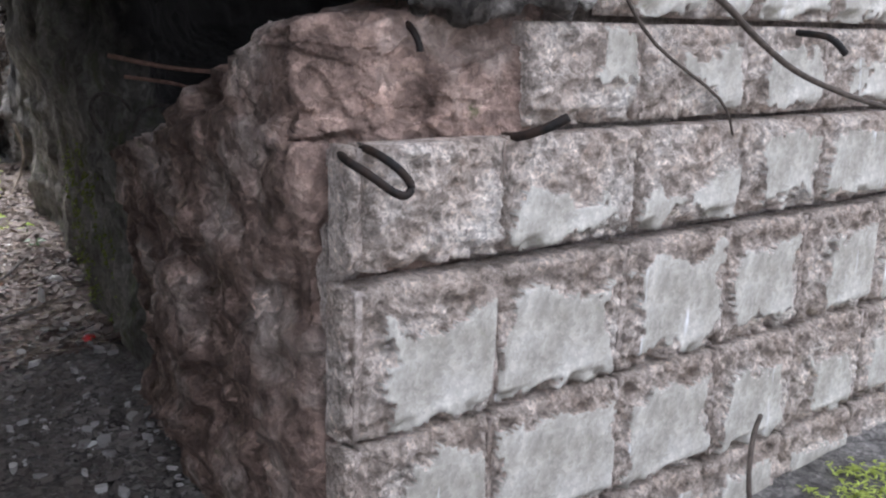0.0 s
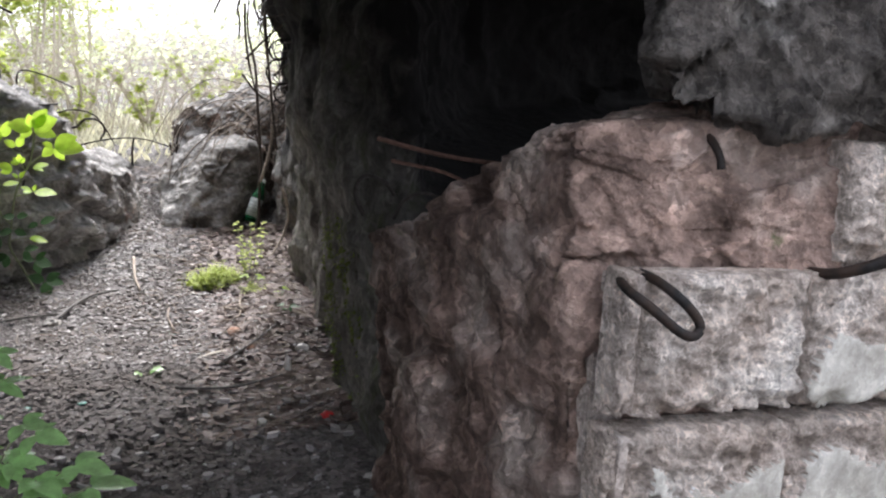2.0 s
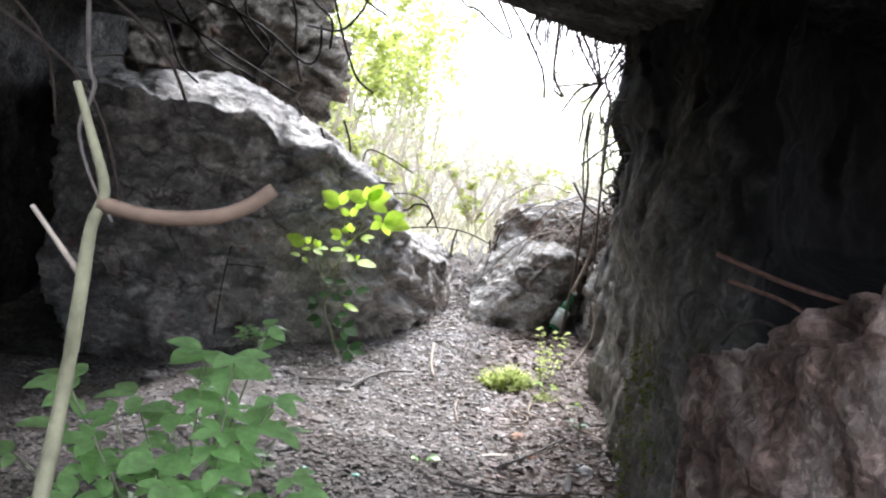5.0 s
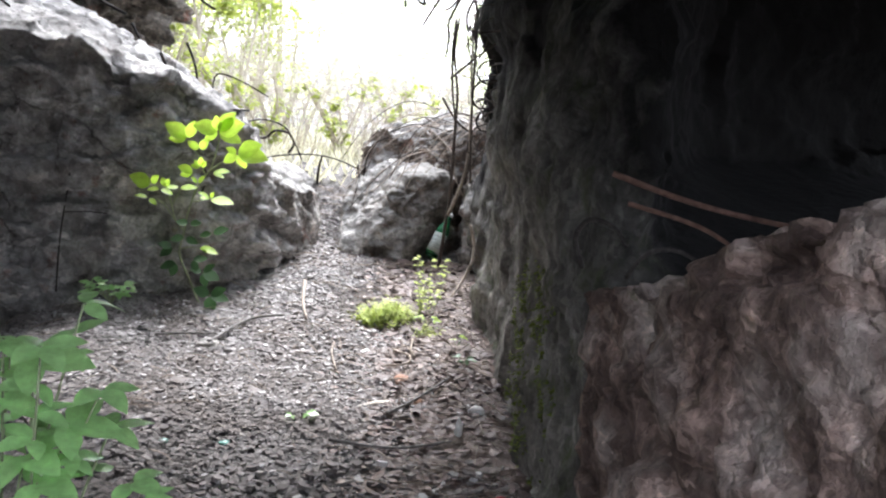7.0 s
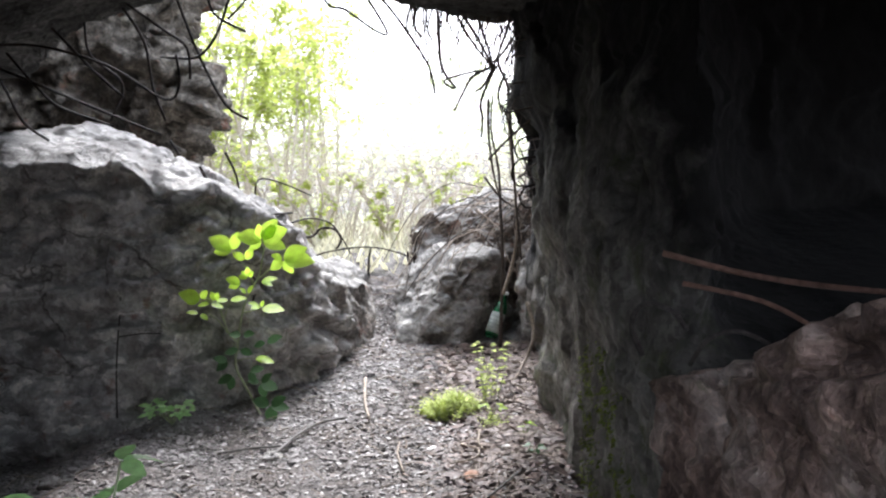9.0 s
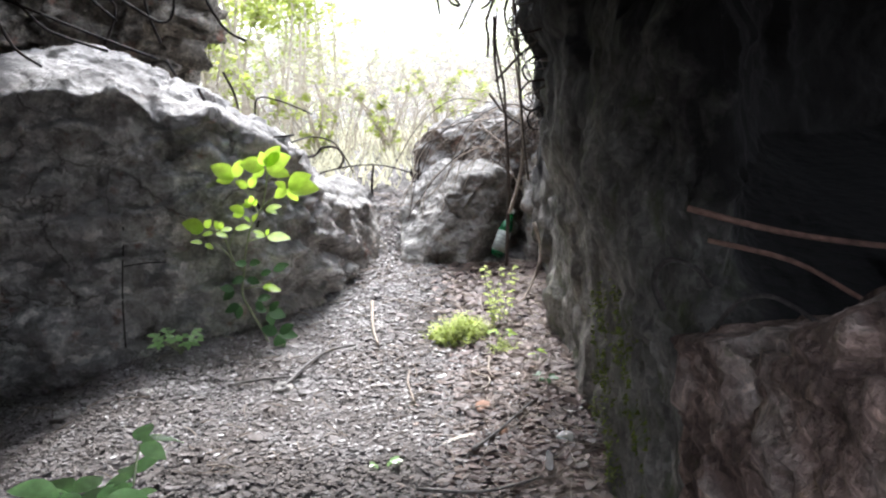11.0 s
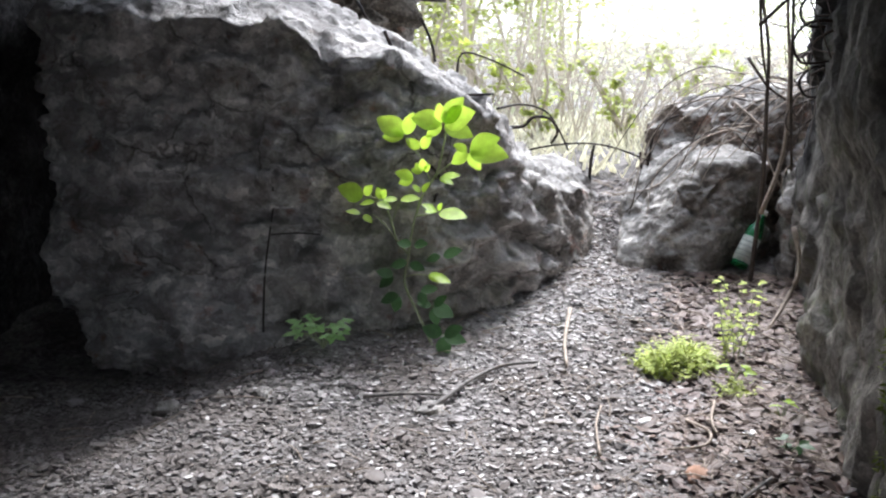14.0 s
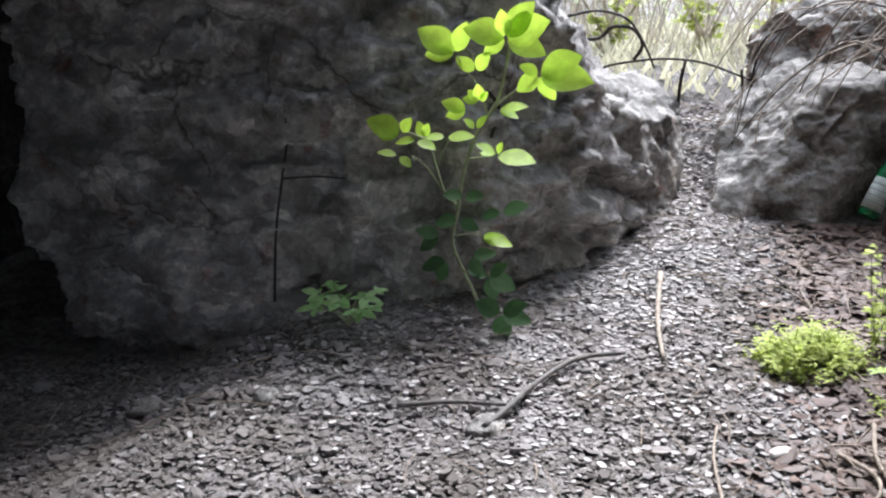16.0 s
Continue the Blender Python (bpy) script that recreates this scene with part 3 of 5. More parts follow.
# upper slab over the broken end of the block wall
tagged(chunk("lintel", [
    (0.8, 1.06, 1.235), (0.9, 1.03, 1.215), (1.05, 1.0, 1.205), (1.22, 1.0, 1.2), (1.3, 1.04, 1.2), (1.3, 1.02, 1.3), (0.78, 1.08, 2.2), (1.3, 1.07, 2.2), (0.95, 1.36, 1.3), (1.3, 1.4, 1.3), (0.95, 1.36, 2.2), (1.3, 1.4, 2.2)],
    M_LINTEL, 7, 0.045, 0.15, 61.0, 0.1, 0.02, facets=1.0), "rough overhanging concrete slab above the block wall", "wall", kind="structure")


# ---- things ----
def thing(name, base, label, category, group=""):
    root = new(name)
    root.location = base
    root.empty_display_size = 0.05
    return tagged(root, label, category, group)


def adopt(ob, root):
    """Makes ob, built in world places, a part of root."""
    top, off = root, Vector((0, 0, 0))
    while top is not None:
        off += Vector(top.location)
        top = top.parent
    ob.data.transform(Matrix.Translation(-off))
    ob.parent = root
    return ob


def blade(bm, base, way, up, length, width, fold=0.15, droop=0.2, n=6):
    """One oval leaf with a folded midrib and a drooping tip."""
    way, up = Vector(way).normalized(), Vector(up)
    side = way.cross(up).normalized()
    up = side.cross(way).normalized()
    rows = []
    for i in range(n + 1):
        t = i / n
        w = width * 0.5 * (math.sin(math.pi * min(1, 0.04 + 0.96 * t ** 0.85)) ** 0.85)
        c = Vector(base) + way * length * t - up * droop * length * t * t
        rows.append((bm.verts.new(c + side * w + up * fold * w), bm.verts.new(c), bm.verts.new(c - side * w + up * fold * w)))
    for a, b in zip(rows, rows[1:]):
        bm.faces.new((a[0], a[1], b[1], b[0]))
        bm.faces.new((a[1], a[2], b[2], b[1]))


def compound_leaf(name, base, way, size, count, material, root, rnd, up=(0, 0, 1), flat=0.0):
    """Leaflets spread round the end of a stalk, as one leaf."""
    bm = bmesh.new()
    way = Vector(way).normalized()
    upv = Vector(up).normalized()
    side = way.cross(upv)
    side = side.normalized() if side.length > 0.1 else Vector((1, 0, 0))
    for k in range(count):
        a = (k - (count - 1) / 2) * (2.3 / max(1, count - 1)) + rnd.uniform(-0.12, 0.12)
        d = way * math.cos(a) + side * math.sin(a)
        s = size * (1.0 - 0.22 * abs(a)) * rnd.uniform(0.88, 1.1)
        blade(bm, Vector(base) + d * size * 0.06, d + upv * rnd.uniform(-0.1, 0.15), upv + side * rnd.uniform(-0.25, 0.25), s, s * rnd.uniform(0.5, 0.62), 0.2, rnd.uniform(0.08, 0.28))
    ob = part(name, bm, material, smooth=True)
    return adopt(ob, root)


def gz(p, up=0.0):
    return (p[0], p[1], ground_z(p[0], p[1]) + up)


# -- steel bars set in the block wall --
tagged(rod("steel_loop", [(0.73, 1.06, 0.965), (0.695, 0.96, 0.965), (0.715, 0.92, 0.945), (0.755, 0.9, 0.91), (0.78, 0.9, 0.903), (0.79, 0.905, 0.92), (0.77, 0.92, 0.95), (0.745, 0.96, 0.975), (0.755, 1.05, 0.97)], 0.008, M_STEEL, sides=8),
       "bent black steel lifting loop set in concrete", "steel loop")
tagged(rod("steel_bar", [(1.08, 1.1, 0.95), (1.09, 1.01, 0.958), (1.125, 0.965, 0.976), (1.165, 0.945, 0.996)], 0.01, M_STEEL, sides=8), "bent steel bar end sticking out of the wall", "steel bar")
tagged(rod("steel_bar", [(0.9, 1.14, 1.2), (0.9, 1.085, 1.175), (0.902, 1.06, 1.15), (0.903, 1.055, 1.13)], 0.007, M_STEEL), "short rusty steel stub in the broken wall top", "steel bar")
tagged(rod("steel_bar", [(2.0, 1.12, 1.11), (2.02, 1.03, 1.10), (2.05, 1.0, 1.06)], 0.009, M_STEEL), "short rusty steel stub in the block wall", "steel bar")
tagged(rod("vine", [(1.42, 0.98, 1.36), (1.53, 0.95, 1.23), (1.6, 0.95, 1.18), (1.71, 0.95, 1.1), (1.86, 0.95, 1.02), (2.15, 0.95, 0.93), (2.6, 1.0, 0.85)], 0.009, M_TWIG_DARK, 0.006), "dark dry creeper stem leaning across the block wall", "vine")
tagged(rod("vine", [(1.3, 0.96, 1.24), (1.42, 0.985, 1.12), (1.62, 0.99, 0.99), (1.7, 1.02, 0.9)], 0.0045, M_TWIG_DARK, 0.003), "thin dry creeper stem on the block wall", "vine")
tagged(rod("stick", [(1.72, 0.88, -0.16), (1.74, 0.94, 0.02), (1.8, 0.99, 0.12), (1.86, 1.02, 0.16)], 0.007, M_TWIG_DARK), "dark stick leaning against the wall foot", "stick")

# -- rusty bars in the hollow above the broken wall end --
for pts, r in (([(0.66, 2.45, 1.06), (0.84, 2.38, 1.015), (1.06, 2.3, 0.99), (1.4, 2.25, 0.97)], 0.0075),
               ([(0.69, 2.4, 1.0), (0.82, 2.3, 0.975), (0.9, 2.22, 0.93), (0.98, 2.2, 0.88)], 0.006),
               ([(0.66, 2.25, 0.86), (0.68, 2.2, 0.92), (0.74, 2.18, 0.935), (0.8, 2.1, 0.9), (0.86, 2.05, 0.86)], 0.0055),
               ([(0.63, 2.5, 0.83), (0.6, 2.48, 0.9), (0.62, 2.45, 0.95), (0.67, 2.42, 0.94), (0.7, 2.4, 0.9)], 0.007)):
    # the lower two take darker steel, the hollow's dimness put into colour
    tagged(rod("rusty_bar", pts, r, M_RUST if pts[0][2] > 0.95 else M_DULL, r * 0.8), "thin red-rusted steel bar in the dark hollow", "steel bar", "rusty bars in the hollow")

# -- torn reinforcing bars hanging from the roof edge --
BARS = [
    [(-0.9, 4.9, 2.2), (-0.86, 5.0, 2.0), (-0.77, 5.05, 1.73), (-0.67, 5.1, 1.52), (-0.57, 5.12, 1.45)],
    [(-0.5, 4.9, 2.3), (-0.63, 5.0, 1.97), (-0.69, 5.0, 1.82), (-0.77, 5.0, 1.73), (-0.88, 5.05, 1.73), (-0.98, 5.2, 1.75)],
    [(-1.1, 5.0, 1.98), (-0.92, 5.0, 1.85), (-0.82, 5.0, 1.77), (-0.81, 5.0, 1.63)],
    [(-0.74, 5.0, 2.2), (-0.72, 5.0, 2.0), (-0.68, 5.0, 1.91), (-0.55, 5.0, 1.84)],
    [(-2.0, 4.9, 1.82), (-1.75, 5.0, 1.79), (-1.47, 5.0, 1.78), (-1.17, 5.0, 1.69), (-0.93, 5.0, 1.54), (-0.86, 5.0, 1.6), (-0.87, 5.0, 1.74)],
    [(-1.7, 5.0, 1.7), (-1.44, 5.0, 1.59), (-1.26, 5.0, 1.51), (-0.95, 5.0, 1.38)],
    [(-1.62, 5.0, 1.75), (-1.47, 5.0, 1.57), (-1.38, 5.0, 1.5), (-1.16, 5.0, 1.42)],
    [(-1.5, 5.0, 1.95), (-1.35, 5.0, 1.79), (-1.24, 5.0, 1.67), (-1.11, 5.0, 1.55)],
    [(-1.3, 5.1, 1.9), (-1.28, 5.1, 1.75), (-1.15, 5.15, 1.62), (-1.2, 5.1, 1.45)],
    [(-1.75, 4.9, 1.8), (-1.65, 5.0, 1.62), (-1.6, 5.1, 1.45), (-1.5, 5.15, 1.36)],
    [(-1.1, 5.0, 1.95), (-1.02, 5.05, 1.8), (-1.0, 5.1, 1.6), (-0.96, 5.15, 1.45)],
    [(-0.59, 4.424, 2.179), (-0.462, 4.552, 2), (-0.5, 4.616, 1.923), (-0.577, 4.629, 1.846)],
    [(-0.27, 4.424, 2.102), (-0.168, 4.68, 1.923), (-0.091, 4.706, 1.897), (0.024, 4.744, 1.82), (0.088, 4.731, 1.795), (0.05, 4.706, 1.872), (-0.027, 4.552, 1.974)],
    [(0.012, 4.552, 1.974), (0.101, 4.68, 1.897), (0.191, 4.744, 1.782), (0.268, 4.744, 1.654), (0.293, 4.757, 1.539)],
]
for k, pts in enumerate(BARS):
    tagged(rod("reinforcing_bar", pts, 0.0065 if k < 11 else 0.0055, M_STEEL), "bent rusty reinforcing bar hanging from the broken roof", "steel bar", "bars torn from the roof")
# wires and roots bunched at the roof corner
root_knot = thing("root_tangle", (0.574, 4.988, 1.669), "tangle of dark roots and wires hanging at the roof corner", "roots")
for pts in ([(0.301, 4.874, 1.988), (0.324, 4.988, 1.874), (0.335, 4.988, 1.68), (0.403, 5.011, 1.578), (0.346, 4.988, 1.612), (0.449, 4.988, 1.646), (0.574, 4.988, 1.669)],
            [(0.586, 4.988, 1.68), (0.483, 4.988, 1.635), (0.438, 4.988, 1.566), (0.392, 4.988, 1.475)], [(0.586, 4.988, 1.68), (0.517, 4.988, 1.521), (0.523, 4.988, 1.441), (0.517, 4.988, 1.35)],
            [(0.381, 4.874, 1.954), (0.426, 4.988, 1.874), (0.483, 4.988, 1.783), (0.574, 4.988, 1.669)], [(0.495, 4.931, 1.965), (0.506, 4.988, 1.897), (0.552, 4.988, 1.76), (0.574, 4.988, 1.669)],
            [(0.677, 4.988, 1.965), (0.654, 4.988, 1.886), (0.609, 4.988, 1.76), (0.574, 4.988, 1.669)], [(0.597, 4.988, 1.715), (0.609, 5.045, 1.68), (0.666, 5.159, 1.578), (0.688, 5.216, 1.35), (0.723, 5.33, 1.019), (0.757, 5.387, 0.734)],
            [(0.574, 4.988, 1.669), (0.529, 5.011, 1.589), (0.495, 5.034, 1.566)], [(0.631, 4.988, 1.646), (0.597, 4.988, 1.555), (0.614, 5.011, 1.475)], [(0.403, 4.874, 1.931), (0.495, 4.942, 1.806), (0.563, 4.988, 1.692)],
            [(0.563, 5.102, 1.532), (0.574, 5.216, 1.373), (0.62, 5.444, 1.19), (0.677, 5.672, 1.053)], [(0.677, 5.102, 1.817), (0.62, 5.045, 1.737), (0.552, 4.988, 1.68)]):
    adopt(rod("root", pts, 0.0085, M_TWIG_DARK, 0.005), root_knot)
for x, y, z, s in ((0.7, 4.75, 1.3, 0.05), (0.66, 4.55, 1.2, 0.06), (0.74, 4.9, 1.08, 0.05)):
    pts = [(x + 0.06, y, z + s), (x - 0.02, y - 0.01, z + s * 0.9), (x - 0.06, y - 0.02, z), (x - 0.03, y, z - s), (x + 0.05, y + 0.02, z - s * 0.9)]
    tagged(rod("wire_curl", pts, 0.005, M_STEEL, 0.004), "curled rusty wire on the dark concrete side", "wire", "curled wires on the side wall")
fringe = thing("root_fringe", (0.7, 4.8, 1.2), "fringe of fine dark roots along the side wall", "roots")
rf = random.Random(77)
for k in range(30):
    y0, z0 = rf.uniform(4.3, 5.7), rf.uniform(0.95, 1.75)
    x0 = 0.6 + 0.1 * (y0 - 4.3) + (0.0 if z0 > 1.4 else 0.08)
    pts = [(x0 + 0.12, y0 + 0.05, z0 + 0.05), (x0 - rf.uniform(0.0, 0.05), y0, z0 + rf.uniform(-0.02, 0.05)), (x0 - rf.uniform(-0.03, 0.07), y0 + rf.uniform(-0.15, 0.1), z0 - rf.uniform(-0.03, 0.12)), (x0 - rf.uniform(-0.06, 0.08), y0 + rf.uniform(-0.25, 0.15), z0 - rf.uniform(0.0, 0.28))]
    adopt(rod("root", pts, rf.uniform(0.0025, 0.0055), M_TWIG_DARK, 0.002, sides=5), fringe)
for k in range(60):
    x0, z0 = rf.uniform(0.18, 0.78), 1.9
    pts = [(x0, 4.85, z0 + 0.06), (x0 + rf.uniform(-0.04, 0.04), 4.9, z0 - rf.uniform(0.02, 0.06)), (x0 + rf.uniform(-0.08, 0.06), 4.93, z0 - rf.uniform(0.08, 0.32))]
    adopt(rod("root", pts, rf.uniform(0.003, 0.0075), M_TWIG_DARK, 0.002, sides=5), root_knot)
tagged(rod("stick", [(0.53, 4.8, 1.25), (0.64, 4.8, 1.36), (0.79, 4.82, 1.48)], 0.006, M_TWIG_DARK), "straight dark stick leaning out of the side wall", "stick")

# -- steel and twigs about the gap --
for pts, r, text in (([(-0.04, 6.55, 0.2), (-0.045, 6.55, 0.57), (-0.03, 6.55, 0.7)], 0.009, "upright rusty steel bar beside the path"),
                     ([(0.22, 6.6, 0.4), (0.215, 6.6, 0.55), (0.2, 6.6, 0.67)], 0.008, "short upright rusty steel bar in the rubble"),
                     ([(0.24, 6.6, 0.55), (0.25, 6.6, 0.68), (0.28, 6.6, 0.8), (0.38, 6.6, 0.86)], 0.006, "bent thin steel bar above the rubble"),
                     ([(-0.4, 6.6, 0.64), (-0.32, 6.6, 0.67), (-0.13, 6.6, 0.7), (0.05, 6.6, 0.69), (0.26, 6.6, 0.62)], 0.006, "long thin steel bar lying across the gap"),
                     ([(-0.46, 6.2, 0.8), (-0.37, 6.3, 0.8), (-0.32, 6.3, 0.845), (-0.24, 6.3, 0.84), (-0.2, 6.3, 0.78), (-0.23, 6.3, 0.72)], 0.009, "curled rusty steel bar at the slab's end"),
                     ([(-0.5, 6.3, 0.88), (-0.39, 6.4, 0.9), (-0.27, 6.4, 0.87), (-0.2, 6.4, 0.78), (-0.15, 6.4, 0.68)], 0.006, "bent rusty steel wire at the slab's end"),
                     ([(-0.89, 5.6, 1.23), (-0.84, 5.6, 1.12), (-0.82, 5.62, 1.05)], 0.009, "short steel stub standing on the fallen slab"),
                     ([(-0.82, 6.0, 1.3), (-0.77, 6.0, 1.19), (-0.75, 6.0, 1.1)], 0.008, "short steel stub standing on the fallen slab"),
                     ([(-1.12, 6.0, 1.37), (-1.05, 6.0, 1.24), (-1.03, 6.0, 1.15)], 0.008, "short steel stub standing on the fallen slab"),
                     ([(-0.7, 6.3, 1.02), (-0.68, 6.3, 1.14), (-0.55, 6.3, 1.12), (-0.37, 6.3, 1.04)], 0.006, "thin bent wire on the fallen slab"),
                     ([(-0.66, 5.55, 0.97), (-0.55, 5.52, 0.975), (-0.42, 5.6, 0.98)], 0.007, "thin steel bar along the slab's edge")):
    tagged(rod("steel_bar", pts, r, M_STEEL, r * 0.8), text, "steel bar")
tagged(rod("twig", [(-2.15, 5.25, 1.4), (-1.97, 5.25, 1.44), (-1.8, 5.3, 1.43)], 0.006, M_TWIG, 0.004), "pale dry twig on the fallen slab", "twig")

# bars that lie bare in the face of the fallen slab
slab_tree = BVHTree.FromPolygons([v.co for v in boulder.data.vertices], [p.vertices for p in boulder.data.polygons])


def on_slab(x, z):
    hit = slab_tree.ray_cast(Vector((x, 3.2, z)), Vector((0, 1, 0)))
    return hit[0] + Vector((0, -0.004, 0)) if hit[0] else Vector((x, 5.0, z))


for line, r, text in (([(-1.15, 0.64), (-1.17, 0.55), (-1.175, 0.45), (-1.17, 0.3), (-1.165, 0.1)], 0.004, "rusty upright bar bare in the slab's face"),
                      ([(-1.17, 0.455), (-1.08, 0.46), (-0.99, 0.458)], 0.003, "short level bar bare in the slab's face"),
                      ([(-0.6, 0.72), (-0.57, 0.66), (-0.58, 0.58)], 0.0055, "short dark bar bare in the slab's face")):
    tagged(rod("steel_bar", [on_slab(x, z) for x, z in line], r, M_DULL), text, "steel bar")

# roots and dry stalks over the rubble on the far side
rnd = random.Random(11)
tangle = thing("dry_root_tangle", (0.6, 6.2, 0.5), "tangle of pale dry roots hanging over the rubble", "roots")
for k in range(26):
    x0, z0 = rnd.uniform(0.3, 1.0), rnd.uniform(0.72, 1.05)
    y0 = 6.35 + rnd.uniform(-0.1, 0.25)
    pts = [(x0 + 0.35, y0 + 0.2, z0 + 0.03), (x0 + 0.12, y0 - 0.05, z0 + rnd.uniform(-0.02, 0.1)), (x0 - 0.1, y0 - 0.17, z0 - rnd.uniform(0.05, 0.2)), (x0 - rnd.uniform(0.1, 0.32), y0 - 0.24, z0 - rnd.uniform(0.2, 0.5))]
    adopt(rod("root", pts, rnd.uniform(0.003, 0.006), M_TWIG if k % 3 else M_TWIG_DARK, 0.002, sides=5), tangle)
for pts, r, m, text in (([(0.7, 5.9, 0.14), (0.72, 5.9, 0.62), (0.71, 5.9, 0.97), (0.7, 5.9, 1.19), (0.66, 5.9, 1.41), (0.67, 5.9, 1.6)], 0.0105, M_TWIG_DARK, "thin dead stem standing before the rubble"),
                        ([(0.71, 5.8, 0.5), (0.78, 5.8, 0.76), (0.78, 5.8, 1.07), (0.75, 5.8, 1.35), (0.74, 5.8, 1.62)], 0.0105, M_TWIG, "crooked pale dead stem beside the side wall"),
                        ([(0.62, 5.9, 1.15), (0.71, 5.88, 1.03), (0.82, 5.9, 0.96)], 0.008, M_TWIG_DARK, "dark broken twig caught between stems"),
                        ([(0.8, 5.5, 0.5), (0.83, 5.45, 0.35), (0.78, 5.4, 0.22), (0.68, 5.2, 0.13)], 0.012, M_TWIG, "curved pale root at the side wall's foot"),
                        ([(0.6, 6.12, 0.95), (0.72, 6.0, 0.84), (0.74, 5.95, 0.72), (0.8, 5.9, 0.6)], 0.006, M_TWIG, "thin hanging twig before the rubble")):
    stem = rod("dead_stem", pts, r, m, r * 0.5)
    tagged(stem, text, "stem")
    if "standing" in text or "crooked" in text:
        for s in range(5):
            b = Vector(pts[1]).lerp(Vector(pts[3]), rnd.random())
            e = b + Vector((rnd.uniform(-0.16, 0.12), rnd.uniform(-0.1, 0.05), rnd.uniform(-0.02, 0.14)))
            rod("side_twig", [b, b.lerp(e, 0.5) + Vector((0, 0, -0.015)), e], 0.004, m, 0.002, parent=stem, sides=5)

# -- the bottle --
bottle = thing("plastic_bottle", (0.66, 6.03, 0.215), "green plastic bottle with a white label leaning on rubble", "bottle")
bottle.scale = (1.12, 1.12, 1.12)
bottle.rotation_euler = Euler((radians(-6), radians(26), radians(20)))


def turned(name, rings, material, parent, label=""):
    bm = bmesh.new()
    loops = [[bm.verts.new((r * math.cos(a * math.pi / 8), r * math.sin(a * math.pi / 8), z)) for a in range(16)] for r, z in rings]
    for a, b in zip(loops, loops[1:]):
        for s in range(16):
            bm.faces.new((a[s - 1], a[s], b[s], b[s - 1]))
    bm.faces.new(loops[0][::-1])
    bm.faces.new(loops[-1])
    return part(name, bm, material, parent, label, smooth=True)


M_GREEN, gn, gl, gb = nodes_of("green_plastic")
gb.inputs["Base Color"].default_value = (0.02, 0.3, 0.09, 1)
gb.inputs["Roughness"].default_value, gb.inputs["Transmission Weight"].default_value = 0.15, 0.6
M_WHITE = plain_mat("white_plastic", (0.75, 0.76, 0.74), 0.12, 30, 0.5)
turned("body", [(0.028, 0.0), (0.034, 0.008), (0.035, 0.05), (0.032, 0.06), (0.035, 0.07), (0.035, 0.15), (0.03, 0.175), (0.016, 0.21), (0.0125, 0.225), (0.0125, 0.24)], M_GREEN, bottle)
M_PRINT = plain_mat("faded_print", (0.3, 0.34, 0.31), 0.2, 30, 0.7)
M_LABEL = plain_mat("dirty_label", (0.5, 0.53, 0.48), 0.3, 40, 0.7)
label_ob = turned("label", [(0.0362, 0.028), (0.0362, 0.135)], M_LABEL, bottle, "crumpled white paper label")
for z in (0.05, 0.07, 0.09, 0.11):
    turned("print_bar", [(0.0366, z), (0.0366, z + 0.004)], M_PRINT, label_ob)
turned("cap", [(0.0145, 0.236), (0.0145, 0.255), (0.013, 0.257)], M_WHITE, bottle, "white screw cap")

# -- plants --
rnd = random.Random(5)
sap = thing("sapling", (-0.5, 4.92, 0.06), "young sapling with bright green leaves against the slab", "sapling")
for pts, r in (([(-0.5, 4.92, 0.02), (-0.54, 4.91, 0.12), (-0.585, 4.9, 0.22), (-0.63, 4.9, 0.32), (-0.615, 4.89, 0.42), (-0.6, 4.88, 0.52), (-0.57, 4.88, 0.63), (-0.535, 4.87, 0.69), (-0.505, 4.87, 0.75), (-0.475, 4.86, 0.9)], 0.0065),
               ([(-0.615, 4.89, 0.43), (-0.655, 4.88, 0.48), (-0.675, 4.87, 0.55), (-0.7, 4.86, 0.615), (-0.75, 4.85, 0.64)], 0.005), ([(-0.66, 4.88, 0.48), (-0.7, 4.87, 0.54), (-0.74, 4.85, 0.575)], 0.0035),
               ([(-0.67, 4.87, 0.55), (-0.65, 4.86, 0.6), (-0.63, 4.85, 0.635)], 0.003), ([(-0.585, 4.88, 0.57), (-0.53, 4.86, 0.585), (-0.49, 4.84, 0.6)], 0.0035),
               ([(-0.515, 4.87, 0.72), (-0.45, 4.85, 0.775), (-0.4, 4.83, 0.81)], 0.0035), ([(-0.535, 4.87, 0.7), (-0.56, 4.86, 0.77), (-0.585, 4.84, 0.81), (-0.615, 4.83, 0.855)], 0.003),
               ([(-0.63, 4.9, 0.34), (-0.58, 4.87, 0.36), (-0.53, 4.86, 0.362)], 0.003), ([(-0.55, 4.91, 0.14), (-0.51, 4.88, 0.15), (-0.46, 4.85, 0.14)], 0.003), ([(-0.6, 4.9, 0.24), (-0.54, 4.87, 0.25), (-0.48, 4.85, 0.24)], 0.003)):
    adopt(rod("branch", pts, r, M_STEM, r * 0.6, sides=6), sap)


